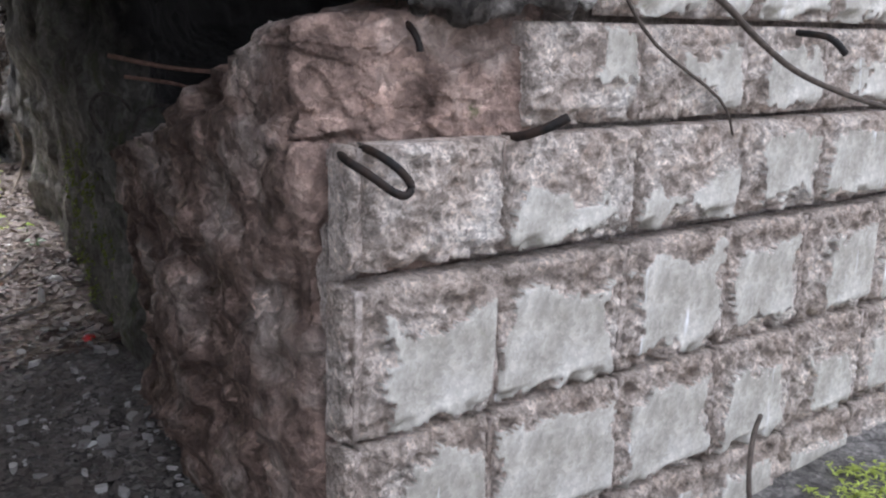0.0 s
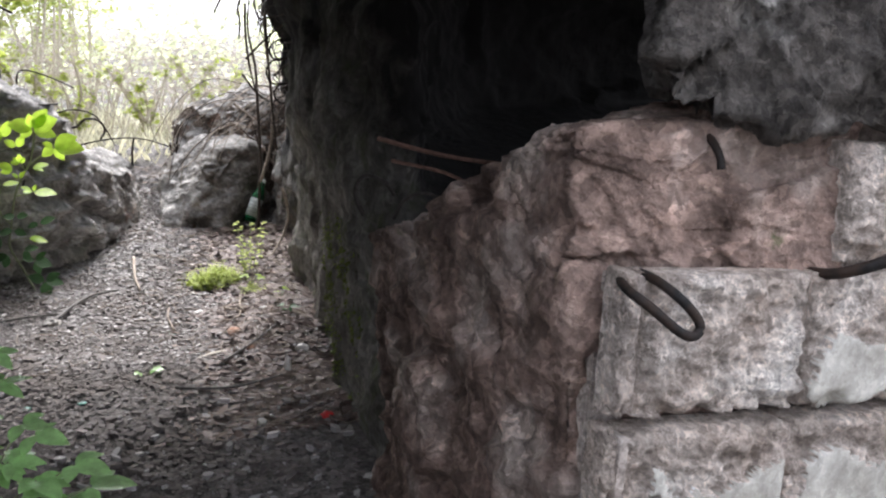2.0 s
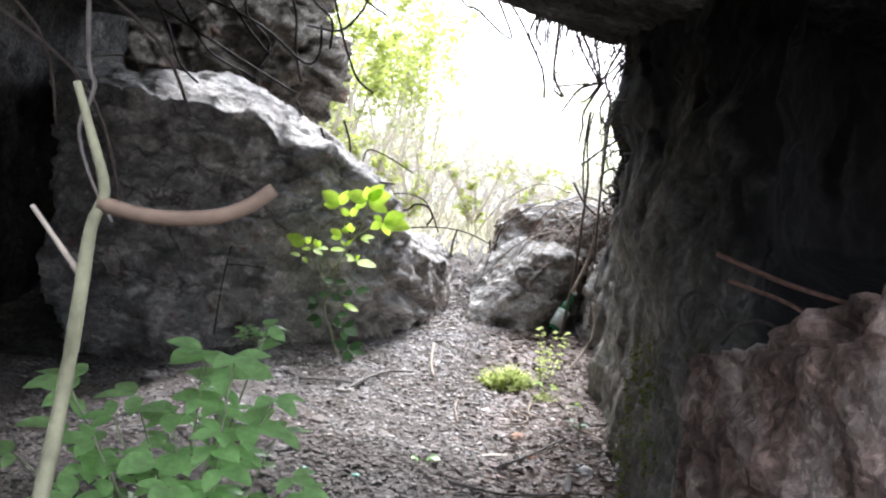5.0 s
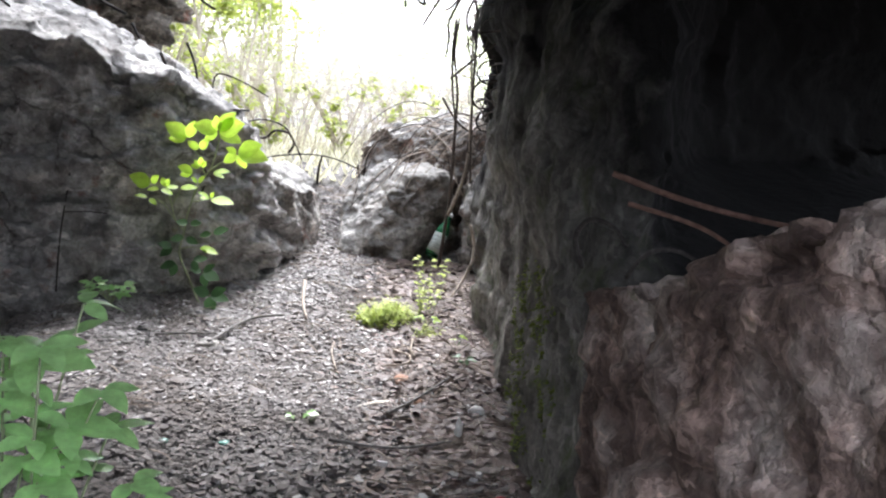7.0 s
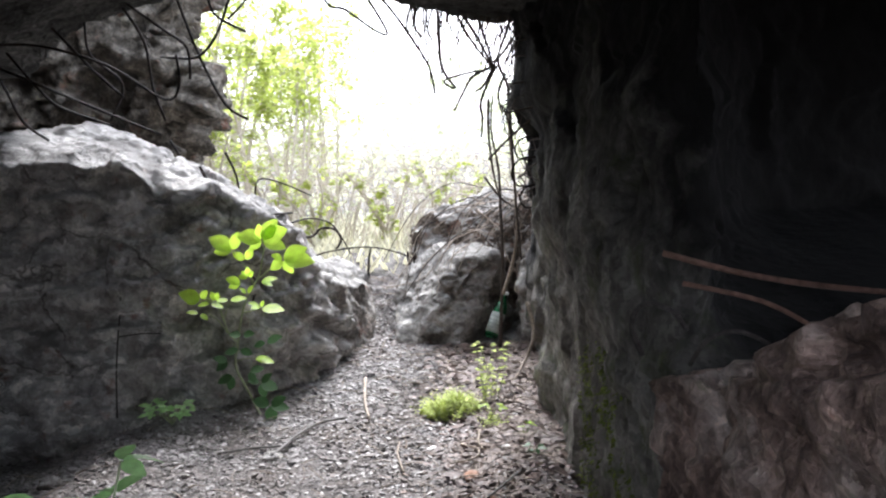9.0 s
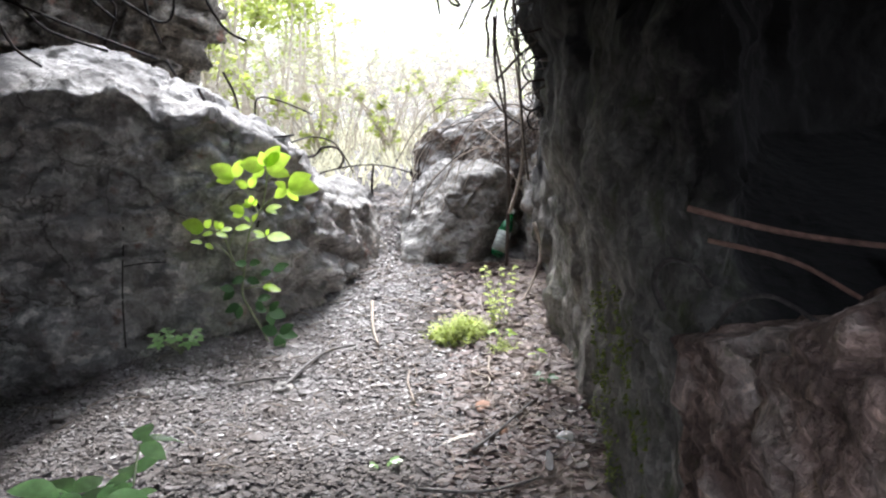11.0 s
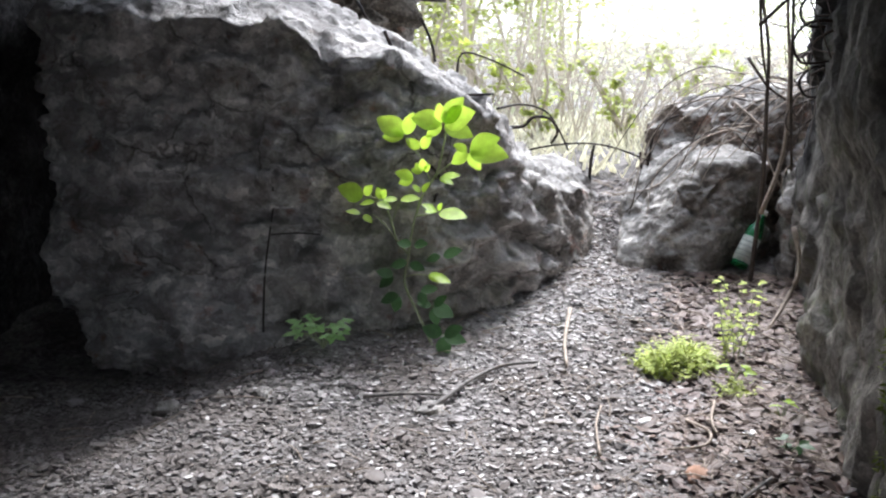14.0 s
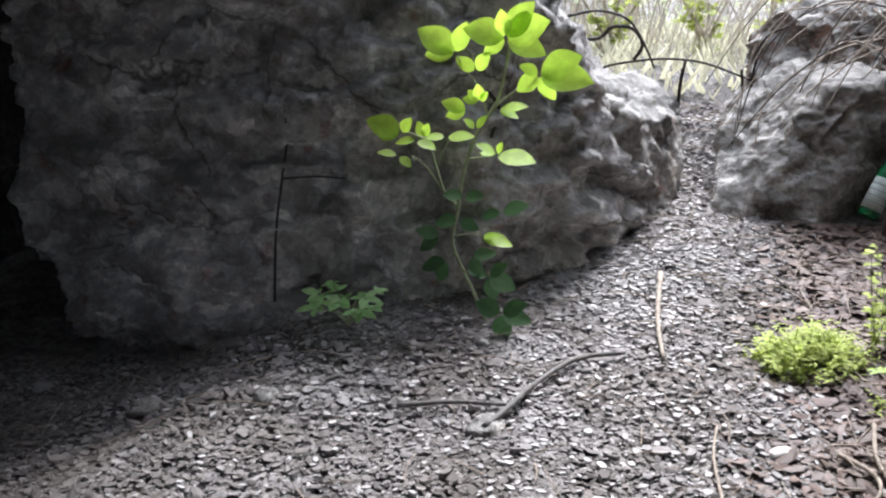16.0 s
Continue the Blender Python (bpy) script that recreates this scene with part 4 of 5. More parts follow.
def spread_leaf(x, y, z, fingers, material, lay=0.55):
    """One leaf of the sapling: each leaflet is (turn in degrees, length), placed and turned to fit the camera's view.
    """
    bm = bmesh.new()
    for turn, length in fingers:
        a = radians(turn + rnd.uniform(-6, 6))
        way = Vector((math.cos(a), rnd.uniform(-0.3, 0.05), math.sin(a)))
        blade(bm, Vector((x, y, z)) + way * 0.006, way, (rnd.uniform(-0.2, 0.2), -0.9, lay + rnd.uniform(-0.15, 0.15)), length * 1.08, length * rnd.uniform(0.68, 0.84), rnd.uniform(0.05, 0.25), rnd.uniform(0.02, 0.14), 9)
    adopt(part("leaf", bm, material, smooth=True), sap)


for x, z, fingers in ((-0.618, 0.86, ((148, 0.105), (72, 0.075), (182, 0.072))), (-0.562, 0.815, ((150, 0.055), (58, 0.056))),
                      (-0.485, 0.905, ((166, 0.1), (102, 0.065), (52, 0.105), (20, 0.115), (212, 0.062), (345, 0.1))),
                      (-0.394, 0.815, ((26, 0.108), (2, 0.128), (308, 0.066), (158, 0.048), (214, 0.062))), (-0.55, 0.735, ((90, 0.042), (55, 0.03), (128, 0.036), (172, 0.038))),
                      (-0.583, 0.71, ((163, 0.062), (192, 0.05))), (-0.765, 0.64, ((158, 0.09), (55, 0.045), (192, 0.055))), (-0.7, 0.63, ((110, 0.04), (70, 0.035)))):
    spread_leaf(x, 4.83, z, fingers, M_LEAF)
for x, z, fingers in ((-0.725, 0.62, ((184, 0.05), (352, 0.055))), (-0.64, 0.635, ((12, 0.07), (186, 0.05))), (-0.5, 0.595, ((356, 0.1), (150, 0.055), (170, 0.04), (70, 0.03))), (-0.775, 0.575, ((172, 0.05), (330, 0.04))),
                      (-0.5, 0.715, ((8, 0.07), (340, 0.05))), (-0.56, 0.66, ((60, 0.04), (130, 0.035))), (-0.535, 0.365, ((350, 0.08), (10, 0.045)))):
    spread_leaf(x, 4.84, z, fingers, M_LEAF, 1.9)
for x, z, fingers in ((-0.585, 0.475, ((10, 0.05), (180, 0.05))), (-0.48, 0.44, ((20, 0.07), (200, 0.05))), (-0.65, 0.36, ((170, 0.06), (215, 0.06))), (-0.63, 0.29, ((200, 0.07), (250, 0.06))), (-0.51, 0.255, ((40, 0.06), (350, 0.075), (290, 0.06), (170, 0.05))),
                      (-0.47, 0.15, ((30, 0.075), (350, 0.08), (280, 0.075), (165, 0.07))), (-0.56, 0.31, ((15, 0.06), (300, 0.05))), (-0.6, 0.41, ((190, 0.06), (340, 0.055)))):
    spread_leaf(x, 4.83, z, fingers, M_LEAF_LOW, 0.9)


def herb(name, base, stems, spread, height, size, material, label, category, rnd, leaflets=3):
    root = thing(name, base, label, category)
    for k in range(stems):
        a = rnd.uniform(0, 6.283)
        e = Vector(base) + Vector((math.cos(a) * spread * rnd.uniform(0.3, 1), math.sin(a) * spread * rnd.uniform(0.3, 1), height * rnd.uniform(0.45, 1)))
        m = Vector(base).lerp(e, 0.5) + Vector((0, 0, height * 0.15))
        adopt(rod("stem", [base, m, e], 0.0022, M_STEM, 0.0012, sides=5), root)
        compound_leaf("leaf", e, (math.cos(a), math.sin(a), 0.1), size * rnd.uniform(0.8, 1.2), leaflets, material, root, rnd, (math.cos(a) * 0.3, math.sin(a) * 0.3 - 0.3, 1))
    return root


herb("seedling", (-0.9, 4.78, 0.085), 18, 0.11, 0.12, 0.05, M_LEAF_DARK, "small bright seedling at the slab's foot", "plant", rnd)
herb("seedling", (0.62, 4.28, 0.12), 3, 0.05, 0.06, 0.032, M_LEAF, "small green seedling among brown leaves", "plant", rnd)
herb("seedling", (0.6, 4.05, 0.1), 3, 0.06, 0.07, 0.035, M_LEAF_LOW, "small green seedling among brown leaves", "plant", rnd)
herb("seedling", (0.0, 3.55, 0.03), 4, 0.05, 0.05, 0.03, M_LEAF_DARK, "tiny green seedling on the path", "plant", rnd)
herb("seedling", (0.52, 4.62, 0.13), 4, 0.05, 0.07, 0.035, M_LEAF, "small yellow-green seedling among brown leaves", "plant", rnd)
# the leafy shrub close to the walker
shrub = thing("leafy_shrub", (-0.5, 2.05, -0.06), "low leafy green shrub beside the path", "shrub")
tops = [(-0.46, 1.98, 0.5), (-0.57, 1.95, 0.46), (-0.69, 2.0, 0.52), (-0.33, 2.05, 0.53), (-0.4, 2.0, 0.55), (-0.78, 1.95, 0.5), (-0.3, 1.9, 0.4), (-0.6, 1.9, 0.33), (-0.72, 1.9, 0.36), (-0.45, 1.88, 0.34), (-0.39, 2.05, 0.76), (-0.51, 2.0, 0.7), (-0.79, 2.0, 0.56), (-0.66, 2.05, 0.56), (-0.49, 2.1, 0.62), (-0.34, 2.0, 0.62), (-0.71, 1.95, 0.48), (-0.43, 1.95, 0.46), (-0.28, 2.0, 0.45), (-0.64, 1.9, 0.38), (-0.82, 2.05, 0.57), (-0.52, 1.9, 0.42), (-0.36, 1.9, 0.36), (-0.56, 2.0, 0.55), (-0.6, 2.1, 0.5), (-0.75, 2.1, 0.42), (-0.9, 2.0, 0.4), (-0.25, 1.95, 0.33), (-0.42, 1.9, 0.72), (-0.46, 2.0, 0.67), (-0.52, 2.08, 0.66), (-0.17, 1.95, 0.36), (-0.25, 1.95, 0.44), (-0.14, 2.0, 0.28)]
for k, e in enumerate(tops):
    b = Vector((-0.5 + 0.02 * (k % 5 - 2), 2.05 + 0.015 * (k % 3), -0.08))
    m = b.lerp(Vector(e), 0.55) + Vector((0, 0, 0.06))
    adopt(rod("stem", [b, m, e], 0.004, M_STEM, 0.002, sides=5), shrub)
    a = math.atan2(e[1] - 2.05, e[0] + 0.5) + rnd.uniform(-0.6, 0.6)
    compound_leaf("leaf", e, (math.cos(a), math.sin(a), 0.05), rnd.uniform(0.075, 0.115), 3, M_LEAF_DARK, shrub, rnd, (rnd.uniform(-0.3, 0.3), -0.35, 1))
    for q in (1, -1):
        compound_leaf("leaf", m.lerp(Vector(e), rnd.uniform(0.2, 0.9)), (-q * math.sin(a), q * math.cos(a), 0.0), rnd.uniform(0.055, 0.085), 3, M_LEAF_DARK, shrub, rnd, (rnd.uniform(-0.3, 0.3), -0.3, 1))


def tuft(name, centre, radius, height, n, label, category, seed):
    """A cushion of fine fronds."""
    r = random.Random(seed)
    bm = bmesh.new()
    for _ in range(n):
        a, d = r.uniform(0, 6.283), radius * math.sqrt(r.random())
        x, y = centre[0] + math.cos(a) * d, centre[1] + math.sin(a) * d
        z = ground_z(x, y)
        h = height * (1.1 - d / radius * 0.7) * r.uniform(0.5, 1.1)
        tip = Vector((x + r.uniform(-0.05, 0.05), y + r.uniform(-0.05, 0.05), z + h))
        blade(bm, (x, y, z + h * 0.2), tip - Vector((x, y, z + h * 0.2)), (r.uniform(-1, 1), r.uniform(-1, 1), 0.4), h * r.uniform(0.35, 0.8), r.uniform(0.006, 0.016), 0.1, 0.4, 3)
        for q in range(6):
            p = Vector((x, y, z)).lerp(tip, 0.35 + 0.12 * q)
            d = r.uniform(0, 6.283)
            blade(bm, p, (math.cos(d), math.sin(d), r.uniform(-0.1, 0.5)), (0, 0, 1), r.uniform(0.014, 0.028), r.uniform(0.006, 0.011), 0.1, 0.3, 2)
    ob = part(name, bm, M_GRASS)
    return tagged(ob, label, category)


tuft("moss_tuft", (0.35, 4.84), 0.135, 0.125, 290, "yellow-green cushion of ferny moss beside the path", "moss", 3)
weed = thing("weed", gz((0.54, 4.92)), "slender pale green weed beside the moss", "weed")
for k in range(9):
    b = Vector(gz((0.54 + rnd.uniform(-0.03, 0.03), 4.92 + rnd.uniform(-0.03, 0.03)), -0.01))
    e = b + Vector((rnd.uniform(-0.06, 0.07), rnd.uniform(-0.05, 0.05), rnd.uniform(0.14, 0.3)))
    adopt(rod("stem", [b, b.lerp(e, 0.5) + Vector((rnd.uniform(-0.01, 0.01), 0, 0.02)), e], 0.0022, M_STEM, 0.001, sides=5), weed)
    for t in (0.3, 0.45, 0.6, 0.75, 0.9, 1.0):
        q = rnd.uniform(0, 6.283)
        compound_leaf("leaf", b.lerp(e, t), (math.cos(q), math.sin(q), 0.3), rnd.uniform(0.018, 0.032), 3, M_GRASS, weed, rnd, (0, -0.4, 1))
tuft("weed", (0.53, 4.55), 0.04, 0.07, 30, "small yellow-green weed in the leaf litter", "weed", 6)
tuft("moss_tuft", (2.25, 0.78), 0.28, 0.07, 200, "mossy green weeds at the foot of the block wall", "moss", 7)



def pillar_moss():
    """Moss that grows in clumps up the foot of the side wall."""
    r = random.Random(71)
    bm = bmesh.new()
    for _ in range(2600):
        u, v = r.uniform(0.575, 0.69), r.uniform(0.13, 0.38)
        if noise.noise(Vector((u * 40, v * 14, 5))) + 0.5 * noise.noise(Vector((u * 110, v * 45, 2))) < -0.02:
            continue
        a, b, c = Vector(right_wall(u, v)), Vector(right_wall(u + 0.004, v)), Vector(right_wall(u, v + 0.01))
        out = (c - a).cross(b - a)
        out = out if out.x < 0 else -out
        out = out.normalized()
        way = out + Vector((r.uniform(-0.9, 0.9), r.uniform(-0.9, 0.9), r.uniform(-1.0, 0.6)))
        blade(bm, a - out * 0.004, way, (r.uniform(-1, 1), r.uniform(-1, 1), 1), r.uniform(0.01, 0.024), r.uniform(0.006, 0.012), 0.1, 0.3, 2)
    return tagged(part("wall_moss", bm, M_MOSS), "yellow-green moss growing up the concrete side", "moss", kind="stuff")


pillar_moss()

# the slim tree and the broken branch close to the walker
tree = thing("slim_tree", (-0.42, 0.5, -0.16), "slim leaning tree with yellow-green algae on its bark", "tree")
adopt(rod("trunk", [(-0.42, 0.5, -0.2), (-0.37, 0.5, 0.4), (-0.3, 0.47, 0.9), (-0.33, 0.45, 1.1), (-0.385, 0.45, 1.17), (-0.415, 0.45, 1.215), (-0.395, 0.45, 1.265), (-0.39, 0.45, 1.37), (-0.38, 0.45, 1.5), (-0.36, 0.46, 1.9), (-0.3, 0.5, 2.6), (-0.2, 0.55, 3.4)], 0.0175, M_BARK_GREEN, 0.0125, sides=12), tree)
adopt(rod("limb", [(-0.385, 0.45, 1.255), (-0.35, 0.45, 1.28), (-0.325, 0.45, 1.305), (-0.32, 0.45, 1.325), (-0.332, 0.45, 1.37), (-0.35, 0.45, 1.41), (-0.38, 0.46, 1.46)], 0.0055, M_BARK_GREEN, 0.004, sides=7), tree)
adopt(rod("twig", [(-0.335, 0.47, 1.29), (-0.33, 0.49, 1.26), (-0.31, 0.5, 1.22)], 0.003, M_TWIG, 0.002), tree)
M_BRANCH = plain_mat("grey_branch_bark", (0.2, 0.19, 0.12), 0.3, 40, 0.85, bump=0.5)
branch = thing("broken_branch", (-0.3, 0.62, -0.2), "broken brown branch of a dead bush", "branch")
adopt(rod("stem", [(-0.3, 0.52, -0.2), (-0.27, 0.5, 0.6), (-0.291, 0.640, 0.935), (-0.285, 0.640, 1.045), (-0.283, 0.640, 1.105), (-0.276, 0.640, 1.135), (-0.291, 0.640, 1.175), (-0.308, 0.640, 1.215)], 0.008, M_BRANCH, 0.003, sides=8), branch)
adopt(rod("limb", [(-0.279, 0.640, 1.125), (-0.239, 0.640, 1.121), (-0.194, 0.640, 1.127), (-0.165, 0.640, 1.140), (-0.146, 0.640, 1.157)], 0.0062, plain_mat("brown_bark", (0.13, 0.088, 0.062), 0.3, 30, 0.8, bump=0.5), 0.006, sides=8), branch)
adopt(rod("twig", [(-0.285, 0.640, 1.065), (-0.308, 0.640, 1.090), (-0.331, 0.640, 1.115)], 0.003, M_TWIG, 0.002), branch)
tagged(rod("vine", [(-0.62, 1.3, 1.9), (-0.57, 1.3, 1.31), (-0.55, 1.3, 1.22), (-0.565, 1.3, 1.16), (-0.54, 1.3, 1.09), (-0.5, 1.3, 1.03)], 0.0042, plain_mat("grey_vine", (0.14, 0.12, 0.105), 0.3, 40, 0.85), 0.0025), "thin grey hanging vine by the passage mouth", "vine")
for k in range(9):
    x0, z0 = -0.85 - 0.12 * k % 0.9, rnd.uniform(1.1, 1.7)
    tagged(rod("root", [(x0 - 0.3, 1.9 + 0.1 * k % 0.5, z0 + 0.12), (x0, 1.8, z0 + rnd.uniform(-0.05, 0.1)), (x0 + 0.2, 1.85, z0 - 0.15), (x0 + rnd.uniform(0.2, 0.4), 1.95, z0 - rnd.uniform(0.25, 0.4))], 0.006, M_TWIG_DARK, 0.003), "dark dry root hanging in the passage mouth", "root", "roots in the passage mouth")

# -- sticks and scraps on the ground --
M_GREY_STICK = plain_mat("grey_stick", (0.15, 0.14, 0.13), 0.35, 50, 0.85, bump=0.5)
for pts, r, text in (([(-0.05, 5.36), (-0.045, 5.0), (-0.02, 4.74)], 0.008, "straight pale stick lying on the path"),
                     ([(-0.4, 4.25), (-0.36, 4.37), (-0.32, 4.49), (-0.24, 4.67), (-0.12, 4.74)], 0.008, "bent grey stick lying on the path"),
                     ([(-0.62, 4.3), (-0.5, 4.35), (-0.36, 4.37)], 0.006, "short grey stick lying on the path"),
                     ([(0.36, 4.32), (0.42, 4.22), (0.4, 4.13), (0.3, 4.12)], 0.005, "bent pale twig in the leaf litter"),
                     ([(0.45, 4.45), (0.43, 4.3), (0.44, 4.2)], 0.005, "thin pale twig in the leaf litter"),
                     ([(0.3, 3.6), (0.42, 3.75), (0.55, 3.9)], 0.006, "thin grey stick in the leaf litter"),
                     ([(0.12, 4.05), (0.1, 4.25), (0.11, 4.4)], 0.004, "thin pale straw on the path"),
                     ([(0.1, 3.35), (0.3, 3.3), (0.5, 3.35)], 0.006, "grey stick in the leaf litter")):
    tagged(rod("stick", [gz(p, 0.026) for p in pts], r * 1.1, M_TWIG if "pale" in text else M_GREY_STICK, r * 0.7), text, "stick")


def stone(name, at, size, material, label, category, seed):
    r = random.Random(seed)
    bm = bmesh.new()
    bmesh.ops.create_icosphere(bm, subdivisions=3, radius=1.0)
    for v in bm.verts:
        k = 1 + 0.35 * noise.noise(v.co * 1.3 + Vector((seed, 0, 0))) + 0.12 * noise.noise(v.co * 4)
        v.co = Vector((v.co.x * size[0] * k, v.co.y * size[1] * k, v.co.z * size[2] * k))
    ob = part(name, bm, material, smooth=True)
    ob.location = gz(at, size[2] * 0.55)
    ob.rotation_euler = (0, 0, r.uniform(0, 6))
    return tagged(ob, label, category)


M_PALE = plain_mat("pale_stone", (0.72, 0.69, 0.66), 0.15, 25, 0.85, bump=0.4)
M_BRICK = plain_mat("orange_brick", (0.25, 0.14, 0.09), 0.3, 25, 0.9, bump=0.6, second=(0.3, 0.2, 0.15))
stone("stone", (0.25, 4.33), (0.03, 0.025, 0.018), M_PALE, "small white stone lying on the path", "stone", 1)
stone("stone", (0.53, 4.2), (0.024, 0.02, 0.015), M_PALE, "small pale stone among brown leaves", "stone", 2)
stone("stone", (-0.4, 4.28), (0.06, 0.04, 0.02), M_ROCK2, "flat grey stone beside the bent stick", "stone", 3)
stone("stone", (-0.95, 4.3), (0.035, 0.03, 0.02), M_ROCK2, "grey rubble stone on the path", "stone", 4)
stone("stone", (-1.3, 4.35), (0.05, 0.04, 0.03), M_ROCK2, "grey rubble stone at the slab's foot", "stone", 5)
stone("stone", (0.62, 3.62), (0.022, 0.03, 0.02), M_PALE, "upright white chip against the side wall", "stone", 6)
stone("stone", (0.53, 3.42), (0.018, 0.012, 0.045), M_PALE, "white concrete chip standing in leaf litter", "stone", 7)
stone("brick_fragment", (0.38, 3.98), (0.05, 0.035, 0.014), M_BRICK, "flat orange brick fragment in the leaf litter", "brick", 8)
stone("brick_fragment", (0.42, 3.75), (0.03, 0.03, 0.014), M_BRICK, "small orange brick fragment in the leaf litter", "brick", 9)
stone("wrapper", (0.6, 2.95), (0.025, 0.02, 0.018), plain_mat("red_foil", (0.5, 0.03, 0.03), 0.4, 40, 0.35), "crumpled red foil wrapper beside the wall foot", "wrapper", 10)
stone("plastic_scrap", (0.11, 4.07), (0.02, 0.012, 0.006), plain_mat("teal_plastic", (0.45, 0.68, 0.62), 0.2, 40, 0.4), "pale green plastic scrap on the path", "plastic scrap", 11)
stone("plastic_scrap", (0.45, 2.25), (0.02, 0.02, 0.012), M_WHITE, "white plastic scrap on dark ground", "plastic scrap", 12)
stone("stone", (0.35, 2.42), (0.018, 0.01, 0.01), M_PALE, "small white chip on dark ground", "stone", 13)
stone("wood_scrap", (0.26, 3.72), (0.075, 0.018, 0.012), plain_mat("bleached_wood", (0.5, 0.45, 0.38), 0.2, 30, 0.85, bump=0.4), "short pale bleached piece of wood on the path", "wood", 14)
M_TEAL = plain_mat("green_glass_scrap", (0.12, 0.3, 0.24), 0.2, 40, 0.35)
for k, at in enumerate(((-0.42, 3.32), (-0.23, 3.33), (0.29, 3.33))):
    stone("plastic_scrap", at, (0.02, 0.014, 0.006), M_TEAL, "small dull green plastic scrap in the litter", "plastic scrap", 20 + k)


# -- loose litter --
def scatter(name, n, place, size, material, label, category, seed, thick=0.0):
    """Many small loose pieces lying on the ground, as one sheet of litter."""
    r = random.Random(seed)
    verts, faces = [], []
    for _ in range(n):
        x, y = place(r)
        z = ground_z(x, y)
        s = size * (0.4 + 1.5 * r.random() ** 2.2)
        a, tilt, roll = r.uniform(0, 6.283), r.gauss(0, 0.15), r.gauss(0, 0.15)
        c, d = math.cos(a), math.sin(a)
        wid = r.uniform(0.35, 0.85)
        k = len(verts)
        lift = r.uniform(0.0, 0.012) + abs(tilt) * s * 0.3
        outline = [(-0.5, -0.12), (-0.22, -0.5), (0.28, -0.42), (0.55, 0.05), (0.2, 0.46), (-0.3, 0.4)]
        for layer in ((0.0, 1.0) if thick else (0.0,)):
            for px, py in outline:
                u, v = px * s * r.uniform(0.8, 1.2), py * s * wid * r.uniform(0.8, 1.2)
                w = u * tilt + v * roll + (0 if thick else (u * u + v * v) / s * r.uniform(-0.2, 0.6)) + layer * thick * s
                verts.append((x + u * c - v * d, y + u * d + v * c, z + lift + w))
        if thick:
            faces.append(tuple(range(k + 5, k - 1, -1)))
            faces.append(tuple(range(k + 6, k + 12)))
            for q in range(6):
                faces.append((k + q, k + (q + 1) % 6, k + 6 + (q + 1) % 6, k + 6 + q))
        else:
            faces.append((k, k + 1, k + 2, k + 3))
            faces.append((k, k + 3, k + 4, k + 5))
    me = bpy.data.meshes.new(name)
    me.from_pydata(verts, [], faces)
    me.materials.append(material)
    return tagged(new(name, me), label, category, kind="stuff")


def on_path(r):
    y = 3.45 + 3.75 * r.random() ** 1.1 if r.random() < 0.88 else r.uniform(2.0, 3.7)
    half = 2.2 if y < 4.7 else max(0.25, 2.2 - (y - 4.7) * 2.2)
    x = r.uniform(-half, 0.2 + 0.2 * r.random() if y < 6 else 0.3)
    if x < -0.3 - 0.3 * (y - 2.8) and r.random() < 0.35:
        x = r.uniform(-0.6, 0.35)
        y = r.uniform(3.6, 5.4)
    return x, y


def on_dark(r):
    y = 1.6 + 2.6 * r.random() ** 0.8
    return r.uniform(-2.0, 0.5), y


def on_brown(r):
    y = r.uniform(2.9, 6.0)
    return min(0.88, 0.55 + r.gauss(0, 0.16) + 0.06 * (y - 4)), y


def on_trod(r):
    y = r.uniform(3.6, 7.0)
    return r.gauss(-0.05 if y < 5.3 else 0.03, 0.45 if y < 5 else 0.14), y


scatter("leaf_litter", 105000, on_path, 0.0148, M_LITTER, "dry grey leaf and bark litter over the path", "leaf litter", 1)
scatter("leaf_litter", 800, on_path, 0.036, M_LITTER, "larger pale dry leaves and bark flakes on the path", "leaf litter", 12)
scatter("leaf_litter", 24000, on_brown, 0.031, M_BROWN, "dry curled brown leaves along the side wall", "leaf litter", 2)
scatter("leaf_litter", 38000, on_dark, 0.0175, M_SHADE_LITTER, "leaf litter with the passage's shade painted into its colour", "leaf litter", 6)
def on_foot(r):
    y = r.uniform(1.0, 3.2)
    return r.uniform(-0.3, 0.66), y


scatter("leaf_litter", 9000, on_foot, 0.021, M_SHADE_LITTER, "litter beside the broken wall end, painted darker for shade", "leaf litter", 16)
scatter("leaf_litter", 3000, on_foot, 0.017, M_LITTER, "pale dry flakes on the dark ground by the wall end", "leaf litter", 17)
scatter("gravel", 420, on_foot, 0.024, M_CHIP, "pale concrete chips on the dark ground by the wall end", "gravel", 19, thick=0.4)
scatter("gravel", 1500, on_foot, 0.022, M_SHADE_LITTER, "concrete crumbs beside the broken wall end, shade painted in", "gravel", 18, thick=0.4)
scatter("gravel", 11000, on_trod, 0.013, M_CHIP, "pale concrete crumbs on the trodden path", "gravel", 3, thick=0.3)
scatter("gravel", 2000, on_path, 0.018, M_LITTER, "grey concrete rubble chips over the path", "gravel", 4, thick=0.35)


